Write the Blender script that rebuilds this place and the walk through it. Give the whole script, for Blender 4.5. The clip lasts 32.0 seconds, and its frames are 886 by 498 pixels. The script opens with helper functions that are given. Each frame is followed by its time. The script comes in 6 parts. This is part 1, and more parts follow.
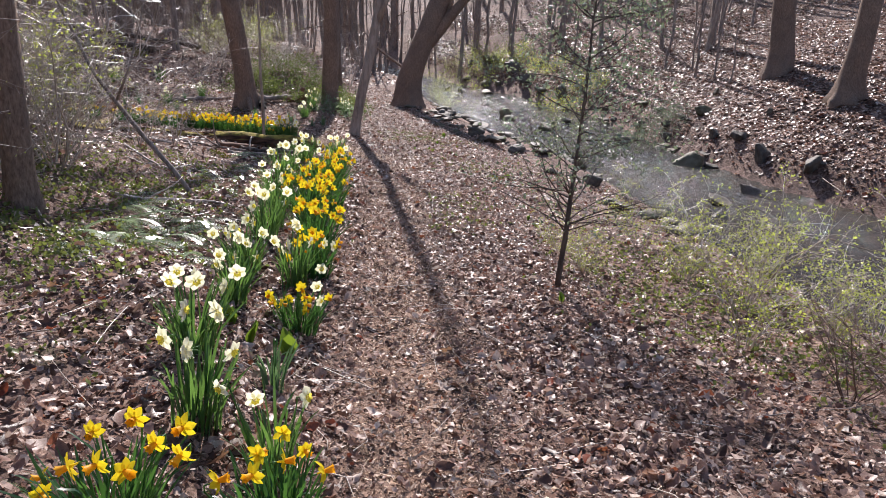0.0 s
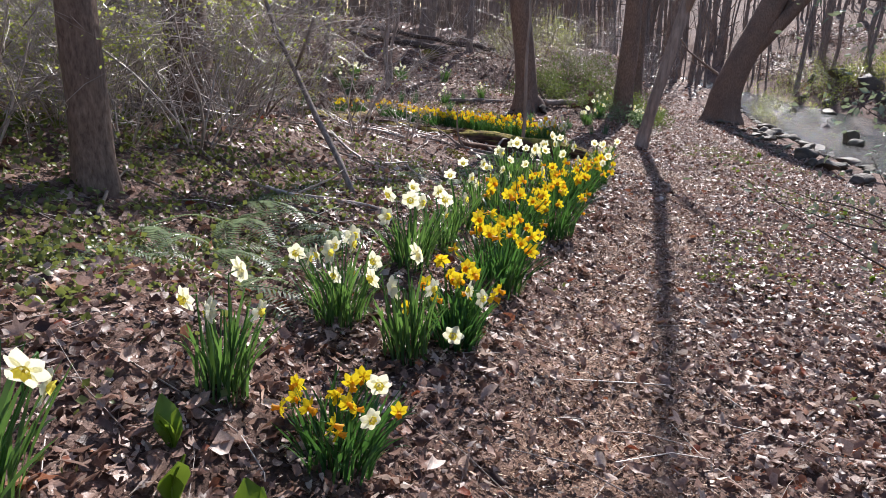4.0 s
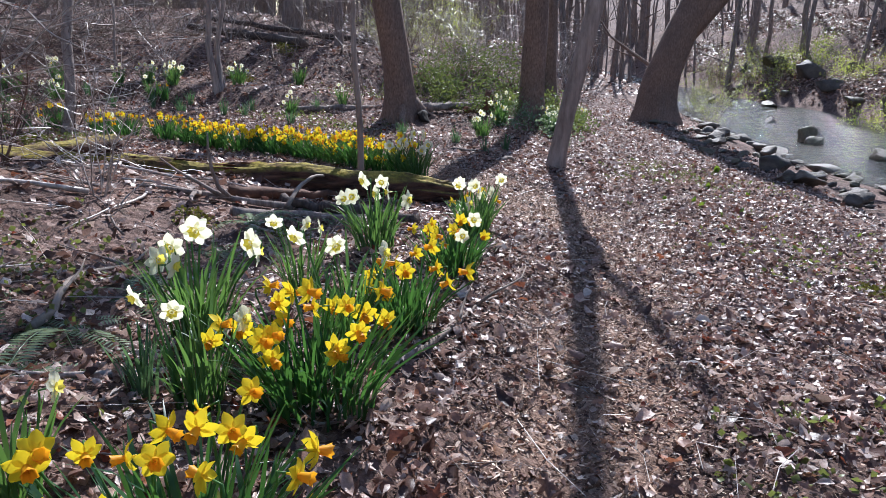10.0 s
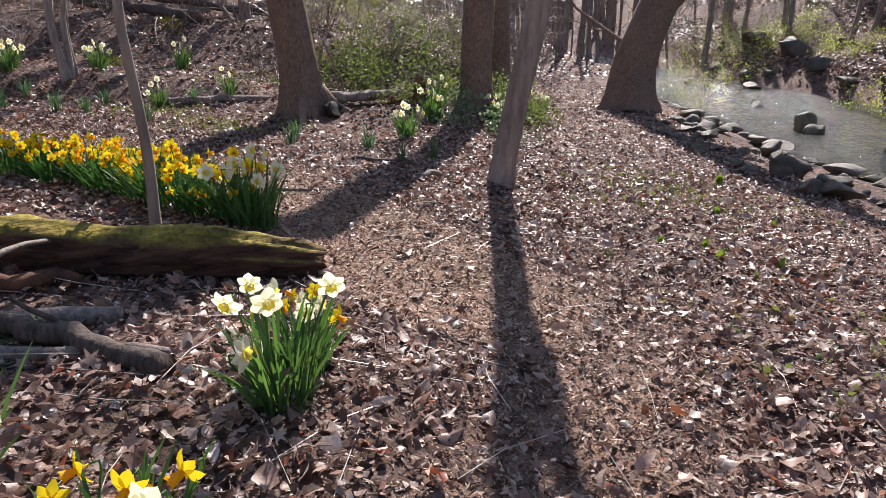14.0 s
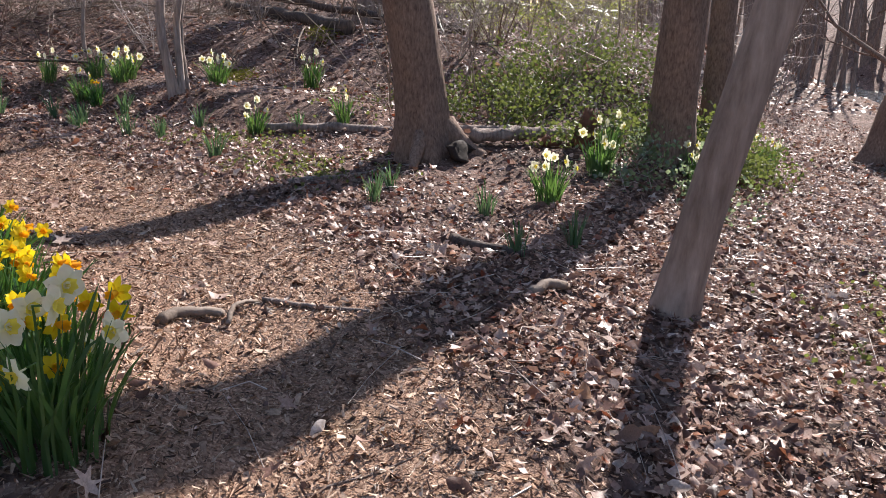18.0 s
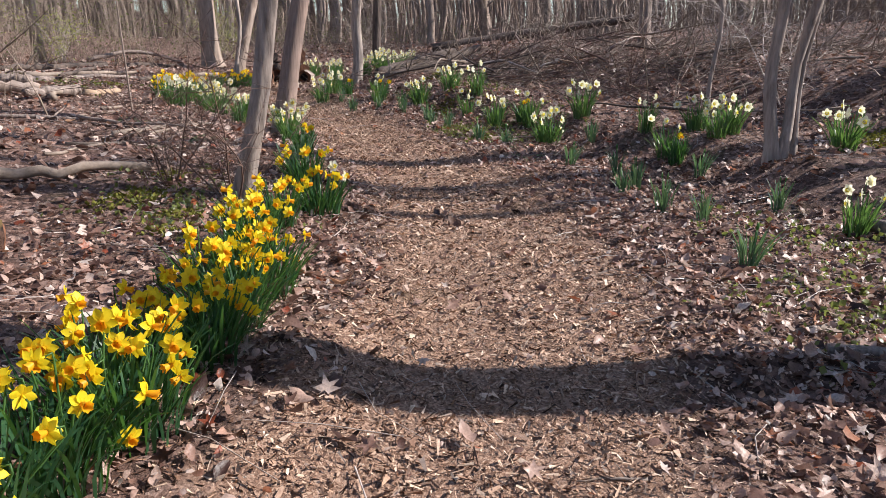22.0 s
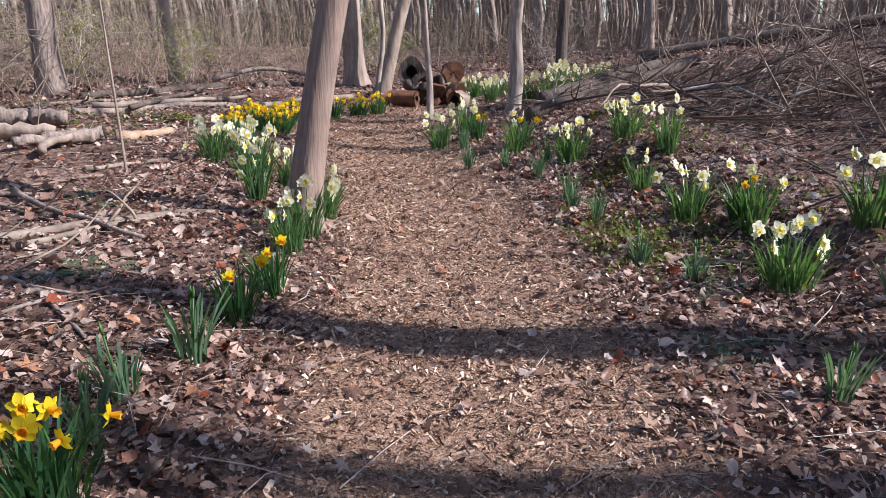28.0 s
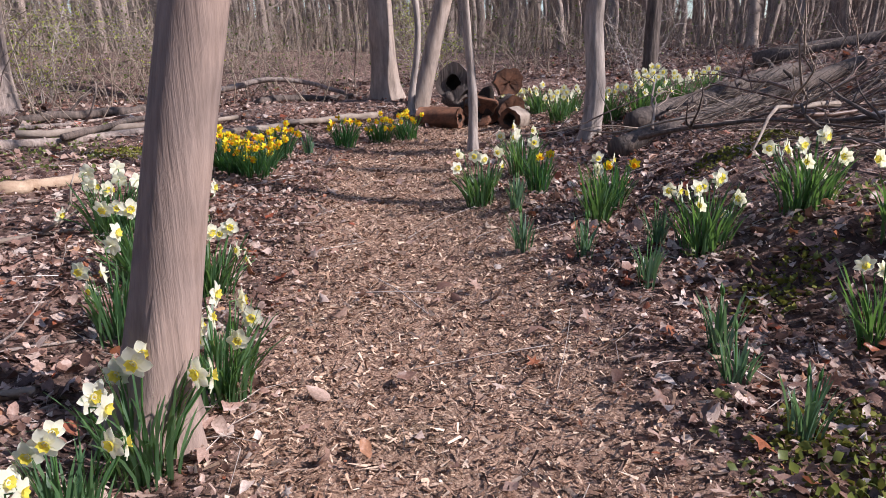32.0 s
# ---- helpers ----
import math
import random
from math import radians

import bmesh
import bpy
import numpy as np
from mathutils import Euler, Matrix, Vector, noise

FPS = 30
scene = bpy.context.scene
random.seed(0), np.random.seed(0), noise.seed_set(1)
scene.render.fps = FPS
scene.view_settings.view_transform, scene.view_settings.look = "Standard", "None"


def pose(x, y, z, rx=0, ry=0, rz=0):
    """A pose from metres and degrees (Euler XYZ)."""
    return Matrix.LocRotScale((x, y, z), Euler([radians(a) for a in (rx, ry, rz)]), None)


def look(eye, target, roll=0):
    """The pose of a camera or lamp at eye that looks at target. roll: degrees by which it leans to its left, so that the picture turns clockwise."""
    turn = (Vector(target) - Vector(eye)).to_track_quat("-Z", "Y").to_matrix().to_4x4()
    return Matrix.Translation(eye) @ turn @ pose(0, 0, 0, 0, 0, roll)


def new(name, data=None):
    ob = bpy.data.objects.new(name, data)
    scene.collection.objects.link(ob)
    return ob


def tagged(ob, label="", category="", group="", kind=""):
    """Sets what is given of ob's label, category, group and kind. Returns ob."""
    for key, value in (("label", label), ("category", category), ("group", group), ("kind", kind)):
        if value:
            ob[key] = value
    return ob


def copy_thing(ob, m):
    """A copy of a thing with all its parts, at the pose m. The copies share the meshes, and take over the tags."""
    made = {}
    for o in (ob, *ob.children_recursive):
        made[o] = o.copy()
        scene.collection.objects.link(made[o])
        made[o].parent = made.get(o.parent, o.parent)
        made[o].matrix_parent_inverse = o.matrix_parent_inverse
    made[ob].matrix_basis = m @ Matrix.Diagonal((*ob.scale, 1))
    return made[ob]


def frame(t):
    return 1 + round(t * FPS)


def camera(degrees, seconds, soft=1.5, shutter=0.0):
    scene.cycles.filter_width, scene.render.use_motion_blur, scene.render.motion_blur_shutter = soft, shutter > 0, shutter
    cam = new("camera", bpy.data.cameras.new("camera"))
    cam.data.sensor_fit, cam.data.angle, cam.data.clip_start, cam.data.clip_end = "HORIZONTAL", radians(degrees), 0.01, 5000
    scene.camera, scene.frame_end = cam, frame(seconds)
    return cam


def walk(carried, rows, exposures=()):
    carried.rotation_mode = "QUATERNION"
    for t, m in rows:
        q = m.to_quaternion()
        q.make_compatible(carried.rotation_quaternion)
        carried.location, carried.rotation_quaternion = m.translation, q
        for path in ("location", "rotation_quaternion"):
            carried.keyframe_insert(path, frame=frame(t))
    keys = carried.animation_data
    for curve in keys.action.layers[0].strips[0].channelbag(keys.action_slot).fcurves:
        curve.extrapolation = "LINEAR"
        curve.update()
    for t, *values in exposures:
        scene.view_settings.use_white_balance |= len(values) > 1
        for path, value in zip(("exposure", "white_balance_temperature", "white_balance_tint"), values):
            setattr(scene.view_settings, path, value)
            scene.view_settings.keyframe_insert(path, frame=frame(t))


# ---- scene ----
cam = camera(63.2, 32.0, soft=0.6)
METRES, EYE, TURN, LEVEL = 24.6, 1.5, 41.9, -4.0
ROWS = [
    (0.0, 0.0, 0.0, 0.0, 1.58, -15.67, -5.63),
    (0.5, 0.0037, 0.0101, -0.0027, 7.34, -17.26, -5.71),
    (1.0, 0.0076, 0.0231, -0.0071, 14.31, -18.91, -6.27),
    (1.5, 0.0088, 0.0378, -0.0122, 21.35, -20.46, -6.59),
    (2.0, 0.0108, 0.052, -0.0156, 26.84, -21.29, -6.55),
    (2.5, 0.0118, 0.0677, -0.0176, 29.33, -20.72, -6.43),
    (3.0, 0.0101, 0.0858, -0.019, 29.19, -19.27, -6.31),
    (3.5, 0.0108, 0.1002, -0.0198, 27.72, -17.63, -6.02),
    (5.5, -0.0012, 0.156, -0.0233, 23.71, -15.74, -5.05),
    (6.0, -0.0048, 0.1757, -0.024, 23.13, -15.67, -4.7),
    (6.5, -0.0062, 0.1944, -0.0246, 22.23, -15.85, -4.36),
    (7.0, -0.0094, 0.2122, -0.0261, 21.64, -16.21, -4.09),
    (7.5, -0.0124, 0.2298, -0.0261, 21.42, -16.58, -4.0),
    (8.0, -0.014, 0.2484, -0.027, 21.01, -16.71, -4.03),
    (8.5, -0.0161, 0.2663, -0.029, 20.53, -16.6, -4.11),
    (9.0, -0.0172, 0.2825, -0.0286, 20.08, -16.31, -4.19),
    (9.5, -0.0181, 0.299, -0.0291, 19.9, -15.95, -4.17),
    (10.0, -0.021, 0.3148, -0.0306, 20.48, -15.76, -4.15),
    (10.5, -0.0231, 0.3312, -0.0315, 21.5, -15.66, -4.16),
    (11.0, -0.0239, 0.3475, -0.0316, 22.19, -15.62, -4.16),
    (11.5, -0.0263, 0.3634, -0.0324, 22.46, -15.73, -4.15),
    (12.0, -0.0282, 0.379, -0.0329, 22.12, -15.87, -4.08),
    (12.5, -0.0289, 0.3953, -0.0333, 21.31, -16.15, -3.94),
    (13.0, -0.0317, 0.4103, -0.0343, 20.44, -16.56, -3.72),
    (13.5, -0.0345, 0.425, -0.0343, 19.4, -16.88, -3.7),
    (14.0, -0.0375, 0.4421, -0.0347, 17.89, -16.94, -3.8),
    (14.5, -0.0409, 0.4576, -0.0351, 16.67, -16.83, -4.14),
    (16.5, -0.0496, 0.5185, -0.0345, 16.85, -15.5, -5.27),
    (17.0, -0.0503, 0.5332, -0.0348, 21.86, -15.7, -5.39),
    (17.5, -0.0536, 0.5465, -0.0356, 28.66, -16.3, -5.19),
    (18.0, -0.0585, 0.5623, -0.035, 34.99, -16.84, -4.93),
    (18.5, -0.0622, 0.5787, -0.0355, 42.18, -17.31, -4.64),
    (19.0, -0.0671, 0.5919, -0.0354, 50.46, -17.83, -4.16),
    (19.5, -0.0736, 0.6052, -0.035, 58.99, -18.26, -3.57),
    (20.0, -0.0797, 0.618, -0.0354, 68.56, -18.45, -2.94),
    (20.5, -0.0869, 0.628, -0.0347, 78.26, -18.19, -2.35),
    (21.0, -0.0979, 0.6366, -0.0344, 82.23, -16.72, -2.71),
    (21.5, -0.1088, 0.6457, -0.0357, 84.22, -16.61, -3.19),
    (22.0, -0.1198, 0.654, -0.0353, 87.3, -17.4, -3.06),
    (22.5, -0.1318, 0.6585, -0.036, 89.76, -18.04, -2.56),
    (23.0, -0.1475, 0.6619, -0.0337, 91.56, -18.62, -2.34),
    (23.5, -0.1645, 0.6664, -0.0333, 92.85, -19.08, -2.22),
    (24.0, -0.1796, 0.6698, -0.0308, 93.74, -19.32, -2.19),
    (24.5, -0.1956, 0.6727, -0.029, 94.77, -19.48, -2.06),
    (25.0, -0.2094, 0.6762, -0.0287, 95.79, -19.37, -1.83),
    (25.5, -0.2234, 0.6805, -0.0262, 96.93, -19.05, -1.63),
    (27.5, -0.2877, 0.6896, -0.03, 103.79, -18.4, -1.41),
    (28.0, -0.3016, 0.6893, -0.0296, 105.57, -18.31, -1.31),
    (28.5, -0.3154, 0.689, -0.0309, 107.14, -18.04, -1.16),
    (29.0, -0.3298, 0.6873, -0.0312, 108.58, -17.8, -0.97),
    (29.5, -0.3449, 0.6835, -0.0319, 109.73, -17.84, -0.73),
    (30.0, -0.36, 0.6791, -0.0332, 110.09, -17.88, -0.49),
    (30.5, -0.3768, 0.6748, -0.0331, 109.8, -18.03, -0.35),
    (31.0, -0.3928, 0.6704, -0.0353, 109.73, -18.04, -0.29),
    (31.5, -0.4076, 0.6659, -0.0346, 109.96, -18.08, -0.33),
    (32.0, -0.4237, 0.6622, -0.0354, 110.42, -18.15, -0.27),
]
walk(cam, [(t, pose(0, 0, 0, LEVEL) @ pose(0, 0, EYE, 0, 0, TURN) @ pose(METRES * x, METRES * y, METRES * z, 90 + pitch, roll, yaw)) for t, x, y, z, yaw, pitch, roll in ROWS],
     exposures=[(0, 0.72, 6200, 14), (3, 0.70, 6200, 13), (6, 0.64, 5600, 12), (9, 0.68, 5450, 11), (13, 0.68, 6150, 13), (17, 0.80, 6450, 15), (19, 0.92, 6350, 12), (21, 0.84, 6250, 12), (25, 0.72, 6300, 13), (28, 0.80, 5950, 14), (32, 0.68, 5950, 17)])

# ---- daylight ----
SUN_TO = Vector((-0.743, 0.669, 0)).normalized()      # towards the sun, on the ground
SUN_UP = radians(37)
world = bpy.data.worlds.new("sky")
scene.world = world
world.use_nodes = True
sky = world.node_tree.nodes.new("ShaderNodeTexSky")
sky.sky_type, sky.sun_disc = "NISHITA", False
sky.sun_elevation = SUN_UP
sky.sun_rotation = math.atan2(SUN_TO.x, SUN_TO.y)
sky.air_density, sky.dust_density = 1.0, 0.7
back = world.node_tree.nodes["Background"]
back.inputs["Strength"].default_value = 0.1
world.node_tree.links.new(sky.outputs[0], back.inputs["Color"])
sun = new("sun", bpy.data.lights.new("sun", "SUN"))
sun.data.energy, sun.data.angle, sun.data.color = 5.0, radians(0.6), (1.0, 0.93, 0.85)
sun.matrix_world = look((0, 0, 30), Vector((0, 0, 30)) - (SUN_TO * math.cos(SUN_UP) + Vector((0, 0, math.sin(SUN_UP)))))

# ---- materials ----
class Nodes:
    """A short hand for one node material."""

    def __init__(self, name, rough=0.8):
        self.mat = bpy.data.materials.new(name)
        self.mat.use_nodes = True
        self.tree = self.mat.node_tree
        self.bsdf = self.tree.nodes["Principled BSDF"]
        self.bsdf.inputs["Roughness"].default_value = rough
        self.bsdf.inputs["Specular IOR Level"].default_value = 0.35

    def node(self, kind, **settings):
        n = self.tree.nodes.new("ShaderNode" + kind)
        for key, value in settings.items():
            if key in ("operation", "blend_type"):
                if key == "operation":
                    n.operation = value
                else:
                    n.blend_type = value
            else:
                self.set(n, key.replace("_", " "), value)
        return n

    def set(self, n, key, value):
        if isinstance(value, bpy.types.NodeSocket):
            self.tree.links.new(value, n.inputs[key])
        else:
            n.inputs[key].default_value = value

    def coords(self, scale=(1, 1, 1), which="Object"):
        tc = self.tree.nodes.new("ShaderNodeTexCoord")
        m = self.tree.nodes.new("ShaderNodeMapping")
        m.inputs["Scale"].default_value = scale
        self.tree.links.new(tc.outputs[which], m.inputs["Vector"])
        return m.outputs[0]

    def noise(self, vector, scale, detail=4, rough=0.6):
        return self.node("TexNoise", Vector=vector, Scale=scale, Detail=detail, Roughness=rough).outputs["Fac"]

    def ramp(self, fac, stops):
        n = self.tree.nodes.new("ShaderNodeValToRGB")
        self.tree.links.new(fac, n.inputs[0])
        while len(n.color_ramp.elements) < len(stops):
            n.color_ramp.elements.new(0.5)
        for e, (at, c) in zip(n.color_ramp.elements, stops):
            e.position, e.color = at, (*c, 1)
        return n.outputs[0]

    def mix(self, fac, a, b, how="MIX"):
        n = self.tree.nodes.new("ShaderNodeMix")
        n.data_type, n.blend_type = "RGBA", how
        for i, v in ((0, fac), (6, a), (7, b)):
            if isinstance(v, bpy.types.NodeSocket):
                self.tree.links.new(v, n.inputs[i])
            else:
                n.inputs[i].default_value = v if i == 0 else (*v, 1)
        return n.outputs[2]

    def colour(self, socket):
        self.set(self.bsdf, "Base Color", socket if isinstance(socket, bpy.types.NodeSocket) else (*socket, 1))

    def bump(self, height, strength=0.5, distance=0.01):
        n = self.node("Bump", Height=height, Strength=strength, Distance=distance)
        self.tree.links.new(n.outputs[0], self.bsdf.inputs["Normal"])

    def glow_through(self, colour, weight):
        """Thin tissue: light passes through the leaf or petal."""
        t = self.tree.nodes.new("ShaderNodeBsdfTranslucent")
        self.set(t, "Color", colour if isinstance(colour, bpy.types.NodeSocket) else (*colour, 1))
        m = self.tree.nodes.new("ShaderNodeMixShader")
        m.inputs[0].default_value = weight
        out = self.tree.nodes["Material Output"]
        self.tree.links.new(self.bsdf.outputs[0], m.inputs[1])
        self.tree.links.new(t.outputs[0], m.inputs[2])
        self.tree.links.new(m.outputs[0], out.inputs["Surface"])


def island(n):
    return n.tree.nodes.new("ShaderNodeNewGeometry").outputs["Random Per Island"]


def each(n):
    return n.tree.nodes.new("ShaderNodeObjectInfo").outputs["Random"]


def make_ground():
    n = Nodes("leaf_mould", 0.9)
    v = n.coords()
    flakes = n.node("TexVoronoi", Vector=v, Scale=26.0, Randomness=1.0)
    fleck = n.ramp(flakes.outputs["Color"], [(0.0, (0.06, 0.034, 0.026)), (0.4, (0.20, 0.118, 0.09)), (0.7, (0.36, 0.235, 0.19)), (1.0, (0.52, 0.39, 0.33))])
    grain = n.ramp(n.noise(v, 60, 5), [(0.3, (0.35, 0.33, 0.32)), (0.7, (1.0, 1.0, 1.0))])
    patches = n.ramp(n.noise(v, 1.1, 6, 0.7), [(0.34, (0.5, 0.48, 0.47)), (0.66, (1.25, 1.22, 1.2))])
    litter = n.mix(1.0, n.mix(1.0, fleck, grain, "MULTIPLY"), patches, "MULTIPLY")
    chips = n.node("TexVoronoi", Vector=n.coords((1.0, 1.0, 1.0)), Scale=110.0)
    mulch = n.ramp(chips.outputs["Color"], [(0.0, (0.11, 0.06, 0.04)), (0.5, (0.30, 0.18, 0.122)), (1.0, (0.54, 0.37, 0.265))])
    attr = n.tree.nodes.new("ShaderNodeAttribute")
    attr.attribute_name = "trodden"
    edge = n.noise(v, 5, 4)
    worn = n.ramp(n.node("Math", operation="ADD").outputs[0], [(0.45, (0, 0, 0)), (0.75, (1, 1, 1))])
    add = worn.node.inputs[0].links[0].from_node
    n.tree.links.new(attr.outputs["Fac"], add.inputs[0])
    half = n.node("Math", operation="MULTIPLY_ADD")
    n.tree.links.new(edge, half.inputs[0])
    half.inputs[1].default_value, half.inputs[2].default_value = 0.7, -0.35
    n.tree.links.new(half.outputs[0], add.inputs[1])
    both = n.mix(worn, litter, mulch)
    moss = n.ramp(n.noise(v, 1.3, 5), [(0.60, (0, 0, 0)), (0.72, (1, 1, 1))])
    green = n.mix(n.node("Math", operation="MULTIPLY").outputs[0], both, (0.055, 0.06, 0.018))
    mul = green.node.inputs[0].links[0].from_node
    n.tree.links.new(moss, mul.inputs[0])
    mul.inputs[1].default_value = 0.35
    n.colour(green)
    n.bump(n.noise(v, 38, 6, 0.7), 0.9, 0.03)
    return n.mat


def make_litter(name, stops, rough, through_weight=0.0):
    n = Nodes(name, rough)
    c = n.ramp(island(n), stops)
    vein = n.ramp(n.noise(n.coords(), 90, 3), [(0.3, (0.6, 0.58, 0.56)), (0.7, (1, 1, 1))])
    c = n.mix(1.0, c, vein, "MULTIPLY")
    n.colour(c)
    n.bump(n.noise(n.coords(), 160, 2), 0.4, 0.004)
    if through_weight:
        n.glow_through(c, through_weight)
    return n.mat


def make_one_leaf():
    n = Nodes("single_dead_leaf", 0.5)
    c = n.ramp(each(n), [(0.0, (0.20, 0.115, 0.08)), (0.35, (0.36, 0.23, 0.17)), (0.6, (0.47, 0.34, 0.27)), (0.8, (0.55, 0.44, 0.38)), (0.93, (0.38, 0.13, 0.06)), (1.0, (0.28, 0.06, 0.03))])
    vein = n.ramp(n.noise(n.coords(), 40, 4), [(0.3, (0.62, 0.6, 0.58)), (0.7, (1, 1, 1))])
    c = n.mix(1.0, c, vein, "MULTIPLY")
    n.colour(c)
    n.bump(n.noise(n.coords(), 70, 3), 0.5, 0.005)
    n.glow_through(c, 0.18)
    return n.mat


def make_bark(name, dark, light, ridges=(9, 9, 1.4), scale=3.2, moss=0.0, depth=0.02, rough=0.88):
    n = Nodes(name, rough)
    v = n.coords(ridges)
    furrow = n.noise(v, scale, 6, 0.65)
    c = n.ramp(furrow, [(0.32, dark), (0.52, tuple((a + b) / 2 for a, b in zip(dark, light))), (0.72, light)])
    patch = n.ramp(n.noise(n.coords(), 2.2, 4), [(0.3, (0.72, 0.72, 0.74)), (0.7, (1.08, 1.03, 1.0))])
    c = n.mix(1.0, c, patch, "MULTIPLY")
    if moss:
        geo = n.tree.nodes.new("ShaderNodeNewGeometry")
        up = n.node("SeparateXYZ")
        n.tree.links.new(geo.outputs["Normal"], up.inputs[0])
        gate = n.node("Math", operation="MULTIPLY")
        n.tree.links.new(n.ramp(up.outputs["Z"], [(0.45, (0, 0, 0)), (0.85, (1, 1, 1))]), gate.inputs[0])
        n.tree.links.new(n.ramp(n.noise(n.coords(), 4.0, 5), [(0.35, (0, 0, 0)), (0.6, (moss, moss, moss))]), gate.inputs[1])
        gate.use_clamp = True
        c = n.mix(gate.outputs[0], c, n.ramp(n.noise(n.coords(), 30, 3), [(0.3, (0.13, 0.095, 0.018)), (0.7, (0.42, 0.33, 0.06))]))
    n.colour(c)
    n.bump(furrow, 0.9, depth)
    return n.mat


def make_green(name, dark, light, rough=0.45, through_weight=0.45, per="island", glow=None):
    n = Nodes(name, rough)
    c = n.ramp(island(n) if per == "island" else each(n), [(0.0, dark), (1.0, light)])
    c = n.mix(0.35, c, n.ramp(n.noise(n.coords((30, 30, 3)), 2.0, 3), [(0.3, dark), (0.7, light)]))
    n.colour(c)
    n.glow_through(glow or tuple(min(1, v * 2.2) for v in light), through_weight)
    return n.mat


def make_petal(name, inner, outer, glow, weight=0.45):
    n = Nodes(name, 0.5)
    c = n.mix(0.5, n.ramp(each(n), [(0, inner), (1, outer)]), n.ramp(n.noise(n.coords(), 60, 3), [(0.3, inner), (0.7, outer)]))
    n.colour(c)
    n.bump(n.noise(n.coords(), 120, 2), 0.3, 0.003)
    n.glow_through(glow, weight)
    return n.mat


def make_rock():
    n = Nodes("stream_stone", 0.65)
    v = n.coords()
    c = n.ramp(n.noise(v, 3.5, 6), [(0.3, (0.040, 0.031, 0.025)), (0.5, (0.11, 0.085, 0.068)), (0.72, (0.24, 0.195, 0.155))])
    c = n.mix(0.4, c, n.ramp(each(n), [(0, (0.06, 0.054, 0.048)), (0.6, (0.16, 0.125, 0.095)), (1, (0.14, 0.13, 0.04))]))
    geo = n.tree.nodes.new("ShaderNodeNewGeometry")
    up = n.node("SeparateXYZ")
    n.tree.links.new(geo.outputs["Normal"], up.inputs[0])
    gate = n.node("Math", operation="MULTIPLY")
    gate.use_clamp = True
    n.tree.links.new(up.outputs["Z"], gate.inputs[0])
    n.tree.links.new(n.ramp(n.noise(n.coords((1, 1, 1), "Generated"), 2.5, 4), [(0.52, (0, 0, 0)), (0.66, (0.8, 0.8, 0.8))]), gate.inputs[1])
    c = n.mix(gate.outputs[0], c, (0.10, 0.10, 0.025))
    n.colour(c)
    n.bump(n.noise(v, 14, 6), 0.7, 0.03)
    return n.mat


def make_water():
    n = Nodes("stream_water", 0.075)
    v = n.coords((1.0, 1.0, 1.0))
    c = n.ramp(n.noise(v, 0.8, 4), [(0.3, (0.020, 0.017, 0.012)), (0.7, (0.055, 0.045, 0.031))])
    n.colour(c)
    n.bsdf.inputs["Specular IOR Level"].default_value = 0.5
    n.bump(n.noise(n.coords((1.0, 1.0, 1.0)), 6, 4, 0.65), 1.0, 0.11)
    return n.mat


def make_wood(name, dark, light, scale=5.0):
    n = Nodes(name, 0.8)
    v = n.coords()
    c = n.ramp(n.noise(v, scale, 6, 0.7), [(0.3, dark), (0.7, light)])
    n.colour(c)
    n.bump(n.noise(v, scale * 6, 4), 0.6, 0.012)
    return n.mat


GROUND = make_ground()
DEAD = [(0.0, (0.065, 0.034, 0.026)), (0.22, (0.18, 0.10, 0.077)), (0.45, (0.36, 0.215, 0.165)), (0.66, (0.53, 0.36, 0.29)), (0.84, (0.68, 0.525, 0.445)), (0.91, (0.78, 0.67, 0.59)), (0.945, (0.42, 0.17, 0.085)), (0.975, (0.30, 0.07, 0.035)), (1.0, (0.56, 0.34, 0.20))]
LITTER = make_litter("dead_leaves", DEAD, 0.36, 0.28)
CHIPS = make_litter("wood_chips", [(0.0, (0.06, 0.03, 0.02)), (0.3, (0.25, 0.142, 0.092)), (0.65, (0.53, 0.345, 0.235)), (1.0, (0.80, 0.62, 0.47))], 0.5)
ONE_LEAF = make_one_leaf()
BARK_GREY = make_bark("grey_bark", (0.15, 0.117, 0.098), (0.46, 0.38, 0.33))
BARK_SMOOTH = make_bark("smooth_bark", (0.22, 0.17, 0.135), (0.50, 0.41, 0.345), (5, 5, 1.0), 2.4, 0, 0.012)
BARK_PALE = make_bark("pale_thin_bark", (0.20, 0.165, 0.14), (0.56, 0.48, 0.42), (7, 7, 0.9), 3.0, 0, 0.012)
BARK_FURROWED = make_bark("furrowed_bark", (0.21, 0.152, 0.124), (0.37, 0.28, 0.235), (12, 12, 0.5), 2.4, 0, 0.01)
BARK_BROWN = make_bark("brown_bark", (0.13, 0.085, 0.062), (0.36, 0.26, 0.20), (13, 13, 4.5), 3.6, 0, 0.01)
BARK_DARK = make_bark("dark_bark", (0.05, 0.04, 0.034), (0.20, 0.155, 0.13))
TWIG = make_bark("twig_bark", (0.24, 0.19, 0.16), (0.68, 0.60, 0.53), (6, 6, 2), 4.0, 0, 0.003, 0.36)
TWIG.node_tree.nodes["Principled BSDF"].inputs["Specular IOR Level"].default_value = 0.8
TWIG_TAN = make_bark("tan_twig_bark", (0.15, 0.115, 0.085), (0.40, 0.32, 0.25), (6, 6, 2), 4.0, 0, 0.003, 0.6)
TWIG_RED = make_bark("reddish_twig_bark", (0.085, 0.05, 0.04), (0.26, 0.17, 0.13), (6, 6, 2), 4.0, 0, 0.003, 0.45)
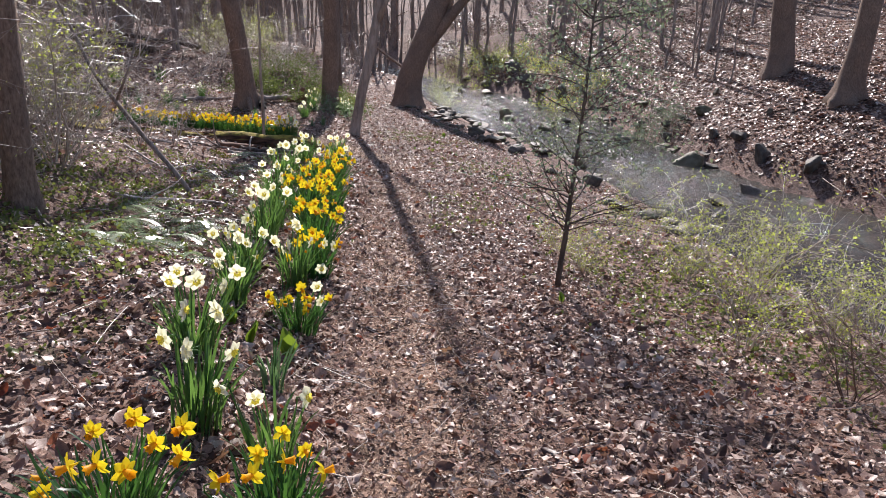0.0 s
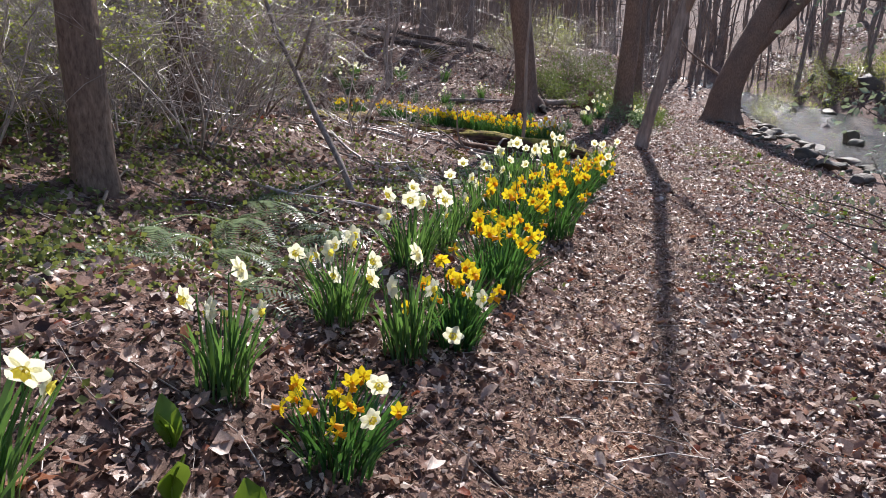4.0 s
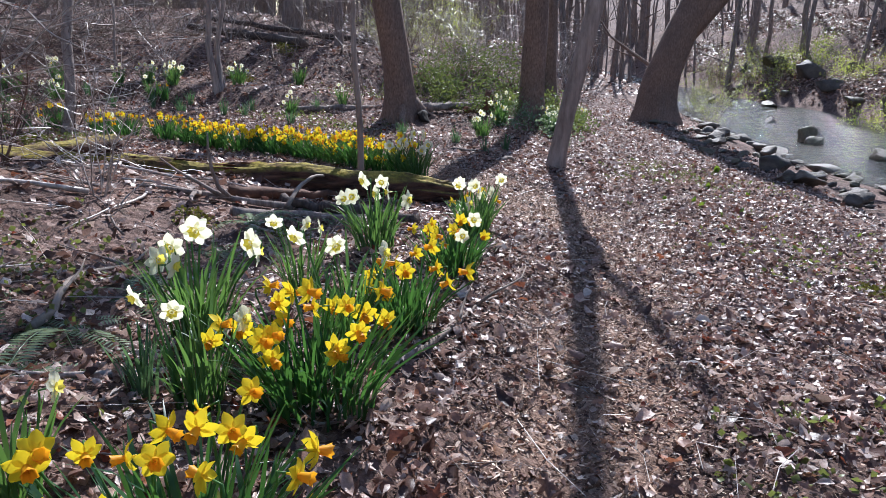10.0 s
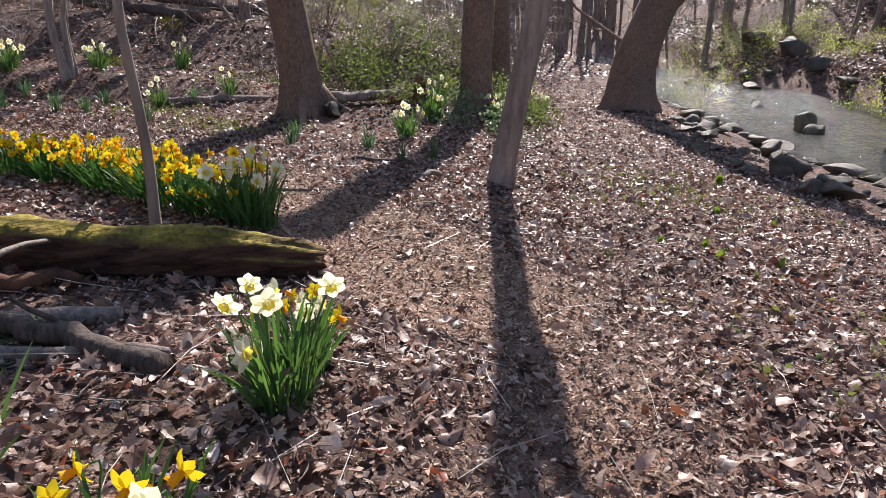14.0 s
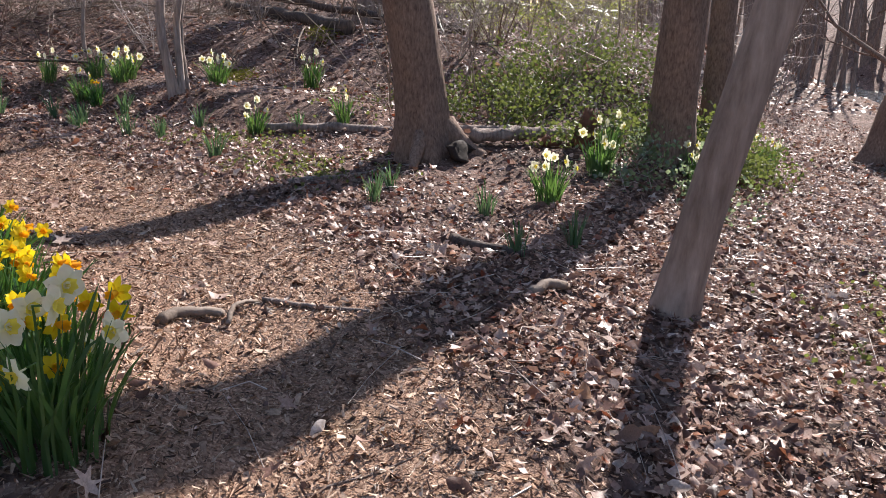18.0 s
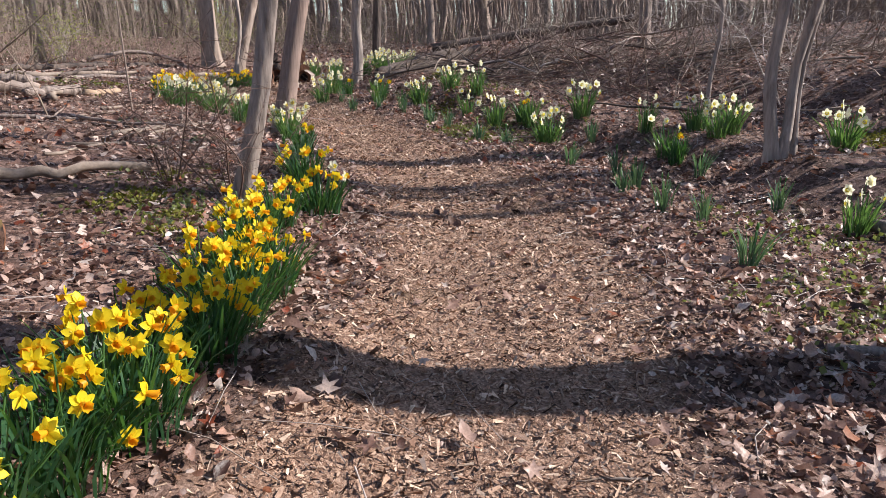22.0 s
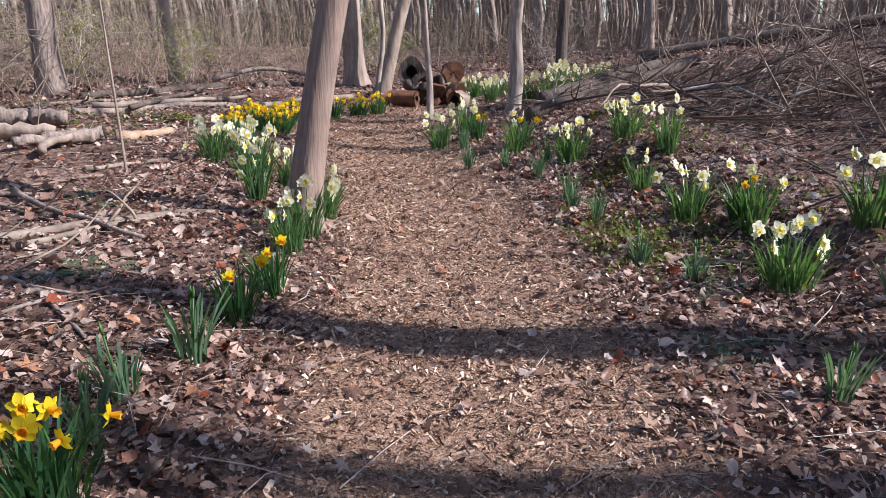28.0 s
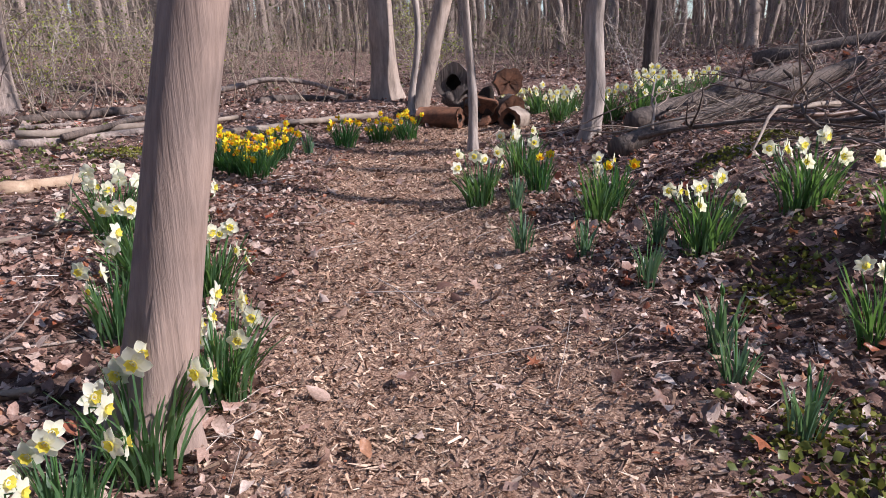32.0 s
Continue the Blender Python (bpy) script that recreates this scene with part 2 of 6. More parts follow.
MOSSY = make_bark("mossy_rotten_bark", (0.02, 0.011, 0.008), (0.19, 0.095, 0.06), (12, 1.2, 12), 1.6, 1.5, 0.04)
DEADWOOD = make_wood("weathered_dead_wood", (0.13, 0.095, 0.072), (0.36, 0.29, 0.235))
ROTTEN = make_wood("rotten_red_wood", (0.035, 0.017, 0.011), (0.22, 0.095, 0.05), 7)
SAWN = make_wood("sawn_pale_wood", (0.25, 0.16, 0.10), (0.50, 0.37, 0.26), 9)
# dark rotten wood, near-black so that it also paints the shade inside hollows
HOLLOW_DARK = make_wood("dark_wood_and_hollow_shade", (0.012, 0.008, 0.006), (0.04, 0.025, 0.018), 9)
BLADE = make_green("daffodil_blade", (0.03, 0.075, 0.036), (0.10, 0.175, 0.075), 0.36, 0.36, "island", (0.17, 0.32, 0.06))
DEEP_BLADE = make_green("deep_green_blade", (0.014, 0.05, 0.026), (0.05, 0.125, 0.05), 0.34, 0.34, "island", (0.10, 0.24, 0.04))
STEM = make_green("daffodil_stem", (0.05, 0.12, 0.035), (0.09, 0.18, 0.05), 0.4, 0.3, "island")
WHITE_PETAL = make_petal("cream_white_petal", (0.86, 0.84, 0.66), (0.89, 0.88, 0.77), (0.93, 0.91, 0.66), 0.55)
PALE_CUP = make_petal("pale_yellow_cup", (0.84, 0.68, 0.06), (0.87, 0.75, 0.14), (0.92, 0.80, 0.12), 0.6)
YELLOW_PETAL = make_petal("yellow_petal", (0.84, 0.63, 0.012), (0.87, 0.70, 0.025), (0.92, 0.72, 0.02), 0.42)
ORANGE_CUP = make_petal("orange_cup", (0.82, 0.33, 0.008), (0.86, 0.50, 0.014), (0.95, 0.45, 0.01), 0.4)
FERN = make_green("fern_frond", (0.06, 0.095, 0.045), (0.19, 0.24, 0.13), 0.22, 0.32, "island")
FERN.node_tree.nodes["Principled BSDF"].inputs["Specular IOR Level"].default_value = 0.9
HERB = make_green("low_green_leaves", (0.05, 0.07, 0.022), (0.18, 0.205, 0.06), 0.38, 0.35, "island", (0.26, 0.30, 0.07))
BUDS = make_green("opening_buds", (0.16, 0.20, 0.035), (0.33, 0.36, 0.07), 0.5, 0.4)
THICKET = make_green("thicket_leaf", (0.045, 0.07, 0.018), (0.15, 0.185, 0.05), 0.6, 0.3, "island", (0.24, 0.29, 0.07))
HOLLY = make_green("glossy_evergreen_leaf", (0.075, 0.10, 0.065), (0.30, 0.34, 0.27), 0.22, 0.3, "island", (0.26, 0.31, 0.17))
GLAUCOUS = make_green("grey_green_blade", (0.05, 0.10, 0.06), (0.12, 0.20, 0.12), 0.4, 0.3, "island", (0.16, 0.28, 0.10))
BROADLEAF = make_green("broad_fresh_leaf", (0.09, 0.17, 0.02), (0.16, 0.26, 0.035), 0.4, 0.35, "each", (0.22, 0.32, 0.03))
MOSS = make_green("cushion_moss", (0.08, 0.085, 0.014), (0.19, 0.18, 0.03), 0.9, 0.1)
ROCK = make_rock()
WATER = make_water()
# ---- the lie of the land ----
# breaklines: (x, y, z) along the paths, the banks, the stream and the hillsides
BREAKLINES = [
    # the trodden path, down to the fork and straight on
    [(2.5, -3.48, 0.44), (0, 0, -0.02), (-1.2, 1.67, -0.47), (-2.8, 2.95, -0.81), (-4.2, 4.24, -1), (-5.8, 5.53, -1.15), (-7.8, 7.42, -1.35), (-9.7, 9.12, -1.5),
     (-12.2, 11.71, -1.65), (-16, 15.41, -1.88), (-22, 21.4, -2.12), (-29, 25.6, -2.05), (-42, 31, -1.6), (-60, 38, -1.0)],
    # the mulched path that bends away at the fork
    [(-11.3, 9.62, -1.51), (-14.2, 9.02, -1.42), (-16.4, 7.72, -1.37), (-18.2, 5.93, -1.28), (-19.5, 3.63, -1.13), (-20.6, 0.94, -0.94), (-21.8, -1.86, -0.74), (-24, -3.25, -0.62)],
    # the low bank on the inner side
    [(-0.6, -1.99, 0.26), (-2.2, 0.2, -0.03), (-3.3, 1.24, -0.26), (-4.6, 1.89, -0.25)],
    [(-4.6, 3.56, -0.75), (-6.9, 3.72, -0.54), (-8.6, 5.55, -0.94), (-10.4, 7.53, -1.25)],
    [(-6, 0.01, 0.1), (-9, 2.8, -0.17), (-11.5, 4.47, -0.61), (-12.6, 6.55, -1.01), (-14.8, 5.74, -1.1)],
    [(-8, -3.98, 0.48), (-13, -0.01, -0.2), (-16, 3.54, -0.95), (-17.4, 1.15, -0.8), (-17.2, -2.04, -0.52), (-18.5, -6.03, -0.2), (-22.5, -6.04, -0.3), (-26, -7.02, -0.01)],
    # the bed beside the trodden path, two lines along it
    [(-7.9, 5.2, -0.82), (-8.5, 5.85, -0.86), (-9.65, 7.1, -1.04), (-10.4, 7.7, -1.13)],
    [(-7.8, 6.1, -1.03), (-8.5, 6.8, -1.08), (-9.3, 7.5, -1.16), (-10.15, 8.15, -1.22)],
    # the stony shelf below the level ground
    [(-9.3, 14.6, -2.2), (-11.5, 15.3, -2.22), (-13.5, 16.8, -2.26), (-16, 18.6, -2.28)],
    # the rise under the mossy log and the end of the flower row
    [(-11.5, 8.5, -1.33), (-12.3, 8.62, -1.22), (-13.0, 8.2, -1.18), (-13.8, 7.85, -1.21), (-14.6, 7.4, -1.2)],
    # foot and crest of the bank on the outer side
    [(-15.3, 11.12, -1.52), (-17, 10.23, -1.38), (-18.8, 8.93, -1.31), (-19.9, 7.13, -1.24), (-20.7, 5.13, -1.16), (-21.2, 3.14, -0.96), (-22.1, 0.85, -0.72), (-22.9, -1.05, -0.65)],
    [(-17.6, 12.54, -1.28), (-19.9, 9.56, -0.93), (-21.4, 6.36, -0.81), (-22.3, 2.97, -0.51), (-24.4, 0.18, -0.27), (-25.6, -2.43, -0.33)],
    [(-20, 13.99, -0.68), (-23, 11.02, -0.17), (-24.8, 7.52, -0.02), (-25.8, 3.51, 0.08), (-28, 0.02, 0.3), (-30, -2.99, 0.21)],
    [(-26, 18.03, -0.26), (-30, 10.07, 0.6), (-33, 3.06, 0.69), (-36, -2.97, 0.51), (-34, -10, 0.4), (-28, -13.99, 0.58), (-18, -13.99, 0.68), (-6, -11.95, 1.14)],
    [(-44, 24.05, -0.3), (-55, 8.11, 1.24), (-55, -11.93, 1.44), (-45, -31.91, 2.43), (-20, -39.89, 2.99), (10, -29.87, 2.89), (30, -9.89, 1.89)],
    # the stream's near shore
    [(8, 4.5, -1.9), (-1.9, 11.0, -2.2), (-5.6, 13.6, -2.25), (-9.2, 16.6, -2.3), (-13, 18.3, -2.3), (-16.6, 19.9, -2.32)],
    # level ground between the path and the stream
    [(4, 3, -0.11), (0.8, 3.77, -0.56), (-2, 6.53, -1.18), (-5.5, 9.52, -1.51), (-9.4, 12.31, -1.7), (-13.5, 15.9, -2.01), (-18, 18.9, -2.15), (-25, 24.8, -2.2), (-33, 29.2, -2.1)],
]
# the stream's middle line and half its width
STREAM = [(16, 2, 2.4), (6, 8, 2.5), (0, 13.0, 2.6), (-3.4, 15.5, 2.5), (-7.5, 17.7, 1.9), (-10.5, 19.6, 1.7), (-14.5, 21.8, 2.4), (-18.5, 24.3, 2.9), (-23.2, 26.9, 2.3),
          (-28.4, 29.4, 1.2), (-35, 32.2, 1.2), (-46, 36.5, 1.5), (-64, 43, 1.5)]
WATER_Z = -2.55


def sampled(line, step):
    """Points about every step metres along a polyline."""
    out = []
    for a, b in zip(line, line[1:]):
        a, b = np.array(a, float), np.array(b, float)
        n = max(1, int(np.linalg.norm((b - a)[:2]) / step))
        out += [a + (b - a) * i / n for i in range(n)]
    return np.array(out + [np.array(line[-1], float)])


SPOTS = np.concatenate([sampled(line, 0.9) for line in BREAKLINES])
STREAM_PTS = sampled(STREAM, 0.5)
MAIN_PATH = sampled([p[:2] for p in BREAKLINES[0]], 0.25)
SIDE_PATH = sampled([p[:2] for p in BREAKLINES[1]], 0.25)


def nearest(pts, x, y):
    """Distance to a sampled line, on which side of it (+ is to the line's right), and the line's third value there."""
    d = np.full(np.shape(x), 1e9)
    side, extra = np.zeros(np.shape(x)), np.zeros(np.shape(x))
    for i in range(len(pts) - 1):
        ax, ay = pts[i][:2]
        tx, ty = pts[i + 1][0] - ax, pts[i + 1][1] - ay
        q = np.hypot(x - ax, y - ay)
        near = q < d
        side = np.where(near, np.sign((x - ax) * ty - (y - ay) * tx), side)
        extra = np.where(near, pts[i][-1], extra)
        d = np.minimum(d, q)
    return d, side, extra


def smooth(a, b, v):
    u = np.clip((v - a) / (b - a), 0, 1)
    return u * u * (3 - 2 * u)


def land(x, y):
    """Height of the ground, without its small bumps."""
    x, y = np.asarray(x, float), np.asarray(y, float)
    top, weight = np.zeros(x.shape), np.zeros(x.shape)
    for sx, sy, sz in SPOTS:
        w = 1 / ((x - sx) ** 2 + (y - sy) ** 2 + 0.12) ** 1.7
        top += w * sz
        weight += w
    z = top / weight
    d, side, half = nearest(STREAM_PTS, x, y)
    far = np.where(side > 0, d, -d)
    over = far - half
    hill = WATER_Z + 0.3 + 0.42 * np.clip(over, 0, 6) + 0.28 * np.clip(over - 6, 0, 14) + 0.14 * np.clip(over - 20, 0, 60)
    hill = hill + 0.35 * np.sin(0.9 * x + 0.5 * y) * np.sin(0.7 * y - 0.3 * x) * smooth(0.3, 3, over) * smooth(-15, -24, x)
    u = smooth(-half, half, far)
    z = z * (1 - u) + hill * u
    bed = smooth(half + 1.3, half - 0.5, d)
    return z * (1 - bed) + (WATER_Z - 0.3) * bed


class Chart:
    """A value over the plan, worked out once on a grid and read off between its points."""

    def __init__(self, rule, box=(-72, 22, -46, 76), step=0.2):
        self.x0, self.y0, self.step = box[0], box[2], step
        x, y = np.meshgrid(np.arange(box[0], box[1], step), np.arange(box[2], box[3], step), indexing="ij")
        self.v = rule(x, y)

    def __call__(self, x, y):
        i = np.clip((np.asarray(x, float) - self.x0) / self.step, 0, self.v.shape[0] - 1.001)
        j = np.clip((np.asarray(y, float) - self.y0) / self.step, 0, self.v.shape[1] - 1.001)
        a, b = i.astype(int), j.astype(int)
        u, w, v = i - a, j - b, self.v
        return v[a, b] * (1 - u) * (1 - w) + v[a + 1, b] * u * (1 - w) + v[a, b + 1] * (1 - u) * w + v[a + 1, b + 1] * u * w


HEIGHT = Chart(land)
TO_MAIN = Chart(lambda x, y: nearest(MAIN_PATH, x, y)[0])
TO_SIDE = Chart(lambda x, y: nearest(SIDE_PATH, x, y)[0])
TO_SHORE = Chart(lambda x, y: (lambda d, side, half: d - half)(*nearest(STREAM_PTS, x, y)))


def ground_z(x, y):
    return float(HEIGHT(x, y))


def to_path(x, y):
    return float(min(TO_MAIN(x, y), TO_SIDE(x, y)))

# ---- building tools ----
class Soup:
    """Vertices and faces of one mesh in the making."""

    def __init__(self):
        self.v, self.f = [], []

    def add(self, verts, faces):
        k = len(self.v)
        self.v += [tuple(p) for p in verts]
        self.f += [tuple(i + k for i in face) for face in faces]
        return self

    def tube(self, pts, radii, sides=6, cap=True, wobble=0.0, rng=None):
        """A tapered, bent round bar along pts."""
        pts = [Vector(p) for p in pts]
        k, n = len(self.v), len(pts)
        side = None
        for i, p in enumerate(pts):
            d = (pts[min(i + 1, n - 1)] - pts[max(i - 1, 0)]).normalized()
            if side is None:
                side = d.orthogonal().normalized()
            side = (side - d * side.dot(d)).normalized()
            up = d.cross(side)
            for j in range(sides):
                a = 2 * math.pi * j / sides
                r = radii[i] * (1 + (rng.uniform(-wobble, wobble) if wobble else 0))
                self.v.append(tuple(p + (side * math.cos(a) + up * math.sin(a)) * r))
        for i in range(n - 1):
            for j in range(sides):
                a, b = k + i * sides + j, k + i * sides + (j + 1) % sides
                self.f.append((a, b, b + sides, a + sides))
        if cap:
            self.f.append(tuple(k + j for j in reversed(range(sides))))
            self.f.append(tuple(k + (n - 1) * sides + j for j in range(sides)))
        return self

    def mesh(self, name, material, flat=False):
        me = bpy.data.meshes.new(name)
        me.from_pydata(self.v, [], self.f)
        me.polygons.foreach_set("use_smooth", np.full(len(me.polygons), not flat))
        me.materials.append(material)
        me.update()
        return me


def thing(name, x, y, z, label, category, group="", turn=0.0):
    ob = new(name)
    ob.empty_display_size = 0.1
    ob.matrix_basis = pose(x, y, z, 0, 0, turn)
    return tagged(ob, label, category, group)


def part(name, soup, material, parent, label="", flat=False):
    ob = new(name, soup if isinstance(soup, bpy.types.Mesh) else soup.mesh(name, material, flat))
    ob.parent = parent
    if label:
        tagged(ob, label)
    return ob


def bend(start, direction, length, steps, rng, stray=0.25, lift=0.0, weight=0.0):
    """Points of a wandering branch."""
    p, d = Vector(start), Vector(direction).normalized()
    out = [p.copy()]
    for _ in range(steps):
        d = (d + Vector((rng.gauss(0, stray), rng.gauss(0, stray), rng.gauss(0, stray) + lift - weight))).normalized()
        p = p + d * (length / steps)
        out.append(p.copy())
    return out


def fine_z(x, y):
    """Ground with its small bumps."""
    return ground_z(x, y) + float(bumps(x, y))


def bumps(x, y):
    """Small unevenness of the soil, less on the trodden paths."""
    b = 0.022 * np.sin(2.9 * x + 1.3 * y) * np.sin(2.3 * y - 1.1 * x + 1) + 0.012 * np.sin(7.1 * x + 2.0) * np.sin(6.3 * y + 3.1 * x)
    return b * (1 - 0.7 * trodden(x, y))


def trodden(x, y):
    """1 on the paths, 0 off them."""
    beaten = 0.64 - 0.45 * smooth(-9.5, -13, x)     # past the fork the straight path is leafy
    return np.maximum(smooth(0.8, 0.25, TO_MAIN(x, y)) * beaten, smooth(1.2, 0.4, TO_SIDE(x, y)))


def small_leaf(s, p, size, rng, width=0.5):
    """A bent leaf blade of four faces in any direction."""
    d = Vector((rng.gauss(0, 1), rng.gauss(0, 1), rng.gauss(0.3, 0.7))).normalized()
    side = d.orthogonal().normalized()
    side = (Matrix.Rotation(rng.uniform(0, 6.28), 3, d) @ side) * size * width
    up = d.cross(side).normalized() * size * 0.18
    a, m, b = p, p + d * size * 0.55 + up, p + d * size * 1.1
    s.add([a, m + side - up, m, m - side - up, b], [(0, 1, 2), (0, 2, 3), (1, 4, 2), (2, 4, 3)])


def spread(rng, n, box, keep):
    """Random places in a box, kept with the given likelihood."""
    x, y = rng.uniform(box[0], box[1], n), rng.uniform(box[2], box[3], n)
    m = rng.random(n) < keep(x, y)
    return np.stack([x[m], y[m]], -1)


def closeness(x, y):
    """1 near the walked line, falling off with distance."""
    return np.clip(1.15 - np.minimum(TO_MAIN(x, y), TO_SIDE(x, y)) / 7.0, 0.05, 1)


def dry(x, y):
    """1 where leaves lie: not in the stream, nor on its stony shelf."""
    return smooth(0.1, 1.7, TO_SHORE(x, y) - 1.5 * smooth(-19, -16, x) * smooth(-7.5, -9.5, x))

# ---- ground, water ----
def graded(lo, hi, step, reach):
    """Even steps from lo to hi, growing ones out to the reach."""
    mid = list(np.arange(lo, hi, step))
    out, s, p = [], step, hi
    while p < hi + reach:
        s *= 1.16
        p += s
        out.append(p)
    left, s, p = [], step, lo
    while p > lo - reach:
        s *= 1.16
        p -= s
        left.append(p)
    return np.array(left[::-1] + mid + out)


def build_ground():
    gx, gy = graded(-27, 3, 0.17, 900), graded(-6, 23, 0.17, 900)
    x, y = np.meshgrid(gx, gy, indexing="ij")
    z = land(x, y)
    far = np.hypot(x + 12, y - 8)
    near = far < 45
    t = np.zeros(x.shape)
    t[near] = trodden(x[near], y[near])
    z[near] += bumps(x[near], y[near])
    z += 0.10 * np.sin(x * 0.7) * np.sin(y * 0.6 + 1) * smooth(18, 40, far)
    nx, ny = x.shape
    idx = np.arange(nx * ny).reshape(nx, ny)
    quads = np.stack([idx[:-1, :-1], idx[1:, :-1], idx[1:, 1:], idx[:-1, 1:]], -1).reshape(-1, 4)
    me = bpy.data.meshes.new("ground")
    me.from_pydata(np.stack([x, y, z], -1).reshape(-1, 3), [], quads)
    me.polygons.foreach_set("use_smooth", np.ones(len(quads), bool))
    me.attributes.new("trodden", "FLOAT", "POINT").data.foreach_set("value", t.reshape(-1).astype(np.float32))
    me.materials.append(GROUND)
    ob = new("ground", me)
    return tagged(ob, "woodland floor of brown leaf litter with a trodden mulch path", "ground", kind="structure")


def build_water():
    """The stream's surface, rippled, rougher where it runs over stones."""
    s = Soup()
    pts = sampled(STREAM, 0.16)
    across = 56
    for i, p in enumerate(pts):
        d = pts[min(i + 6, len(pts) - 1)] - pts[max(i - 6, 0)]
        n = np.array([d[1], -d[0]]) / np.hypot(d[0], d[1])
        for k in range(across + 1):
            q = p[:2] + n * (p[2] + 1.2) * (2 * k / across - 1)
            swift = 0.35 + 0.65 * smooth(-0.1, 0.35, noise.noise(Vector((q[0] * 0.22, q[1] * 0.22, 3))) + 0.5 * smooth(2.3, 1.7, p[2]))
            z = 0.018 * noise.noise(Vector((q[0] * 1.5, q[1] * 1.5, 0))) + 0.05 * noise.noise(Vector((q[0] * 3.6, q[1] * 3.6, 7)))
            s.v.append((q[0], q[1], WATER_Z + swift * z))
    for i in range(len(pts) - 1):
        for k in range(across):
            a = i * (across + 1) + k
            s.f.append((a, a + across + 1, a + across + 2, a + 1))
    return tagged(new("water", s.mesh("water", WATER)), "shallow brown stream glittering over stones in sunlight", "stream", kind="structure")


ground = build_ground()
water = build_water()

# ---- trees ----
def trunk_mesh(r, height, lean, bow, rng, sides=18, flare=0.45, roots=5, wander=0.0):
    """A trunk with root flare, taper, slight wander and uneven bark."""
    s = Soup()
    hs = [-0.25, 0.0, 0.06, 0.14, 0.25, 0.4, 0.6, 0.85, 1.2, 1.6, 2.1, 2.8] + [2.8 + (height - 2.8) * (i / 12) for i in range(1, 13)]
    phase, wob = rng.uniform(0, 6.28), [rng.uniform(-1, 1) for _ in range(4)]
    axis = []
    for h in hs:
        u = max(h, 0)
        axis.append(Vector((lean[0] * u + bow[0] * u * u + 0.03 * r * 8 * math.sin(u * 0.9 + wob[0] * 3) * min(u, 1) + wander * math.sin(2.3 * u + wob[2] * 3) * min(u, 1),
                            lean[1] * u + bow[1] * u * u + 0.03 * r * 8 * math.sin(u * 0.8 + wob[1] * 3) * min(u, 1) + wander * math.sin(2.9 * u + wob[3] * 3) * min(u, 1), h)))
    for p, h in zip(axis, hs):
        u = max(h, 0)
        base = r * (1 - 0.85 * (u / height)) ** 0.8
        for j in range(sides):
            a = 2 * math.pi * j / sides
            root = flare * math.exp(-u / (0.9 * r + 0.06)) * (0.75 + 0.45 * math.sin(roots * a + phase) + 0.2 * math.sin(3 * a + phase * 2))
            q = base * (1 + root + 0.05 * math.sin(2 * a + phase + u) + 0.035 * math.sin(5 * a + 2 * u + phase) + rng.uniform(-0.025, 0.025))
            s.v.append((p.x + q * math.cos(a), p.y + q * math.sin(a), p.z))
    n = len(hs)
    for i in range(n - 1):
        for j in range(sides):
            a, b = i * sides + j, i * sides + (j + 1) % sides
            s.f.append((a, b, b + sides, a + sides))
    return s, axis, hs


def at_height(axis, hs, h):
    for i in range(len(hs) - 1):
        if hs[i + 1] >= h:
            return axis[i].lerp(axis[i + 1], (h - hs[i]) / (hs[i + 1] - hs[i]))
    return axis[-1].copy()


def limb_mesh(start, direction, length, r, rng, twigs=5):
    """One limb with its side branches and twigs."""
    s = Soup()
    main = bend(start, direction, length, 7, rng, 0.13, 0.05)
    s.tube(main, [r * (1 - 0.13 * i) for i in range(8)], 6)
    for _ in range(twigs):
        i = rng.randint(2, 7)
        d = (main[i] - main[i - 1]).normalized() + Vector((rng.gauss(0, 0.6), rng.gauss(0, 0.6), rng.gauss(0.1, 0.5)))
        side = bend(main[i], d, length * rng.uniform(0.25, 0.5), 5, rng, 0.2, 0.04)
        q = r * (1 - 0.13 * i) * 0.55
        s.tube(side, [q * (1 - 0.16 * k) for k in range(6)], 4)
        for _ in range(3):
            k = rng.randint(1, 5)
            e = (side[k] - side[k - 1]).normalized() + Vector((rng.gauss(0, 0.7), rng.gauss(0, 0.7), rng.gauss(0, 0.6)))
            tw = bend(side[k], e, length * rng.uniform(0.1, 0.24), 2, rng, 0.25)
            s.tube(tw, [q * 0.4, q * 0.26, q * 0.12], 3, cap=False)
    return s


def tree(x, y, r, height, lean, label, bark, seed, limbs=5, first=0.45, bow=(0, 0), flare=0.45, group="woodland trees", low=(), wander=0.0):
    """A bare tree: trunk and limbs. low: (height, azimuth, length, radius) of limbs low on the trunk."""
    rng = random.Random(seed)
    top = thing("tree", x, y, ground_z(x, y) - 0.02, label, "tree", group)
    s, axis, hs = trunk_mesh(r, height, lean, bow, rng, flare=flare, roots=rng.choice((4, 5, 6)), wander=wander)
    part("trunk", s, bark, top)
    for h, az, length, lr, rise in low:
        p = at_height(axis, hs, h)
        part("limb", limb_mesh(p, (math.cos(az), math.sin(az), rise), length, lr, rng, 4), bark, top)
    for i in range(limbs):
        h = height * (first + (0.96 - first) * (i + rng.uniform(0, 0.8)) / limbs)
        az = i * 2.4 + rng.uniform(-0.5, 0.5)
        p = at_height(axis, hs, h)
        part("limb", limb_mesh(p, (math.cos(az), math.sin(az), rng.uniform(0.5, 1.2)), height * rng.uniform(0.2, 0.32), r * 0.42 * (1.15 - h / height), rng), bark, top)
    return top


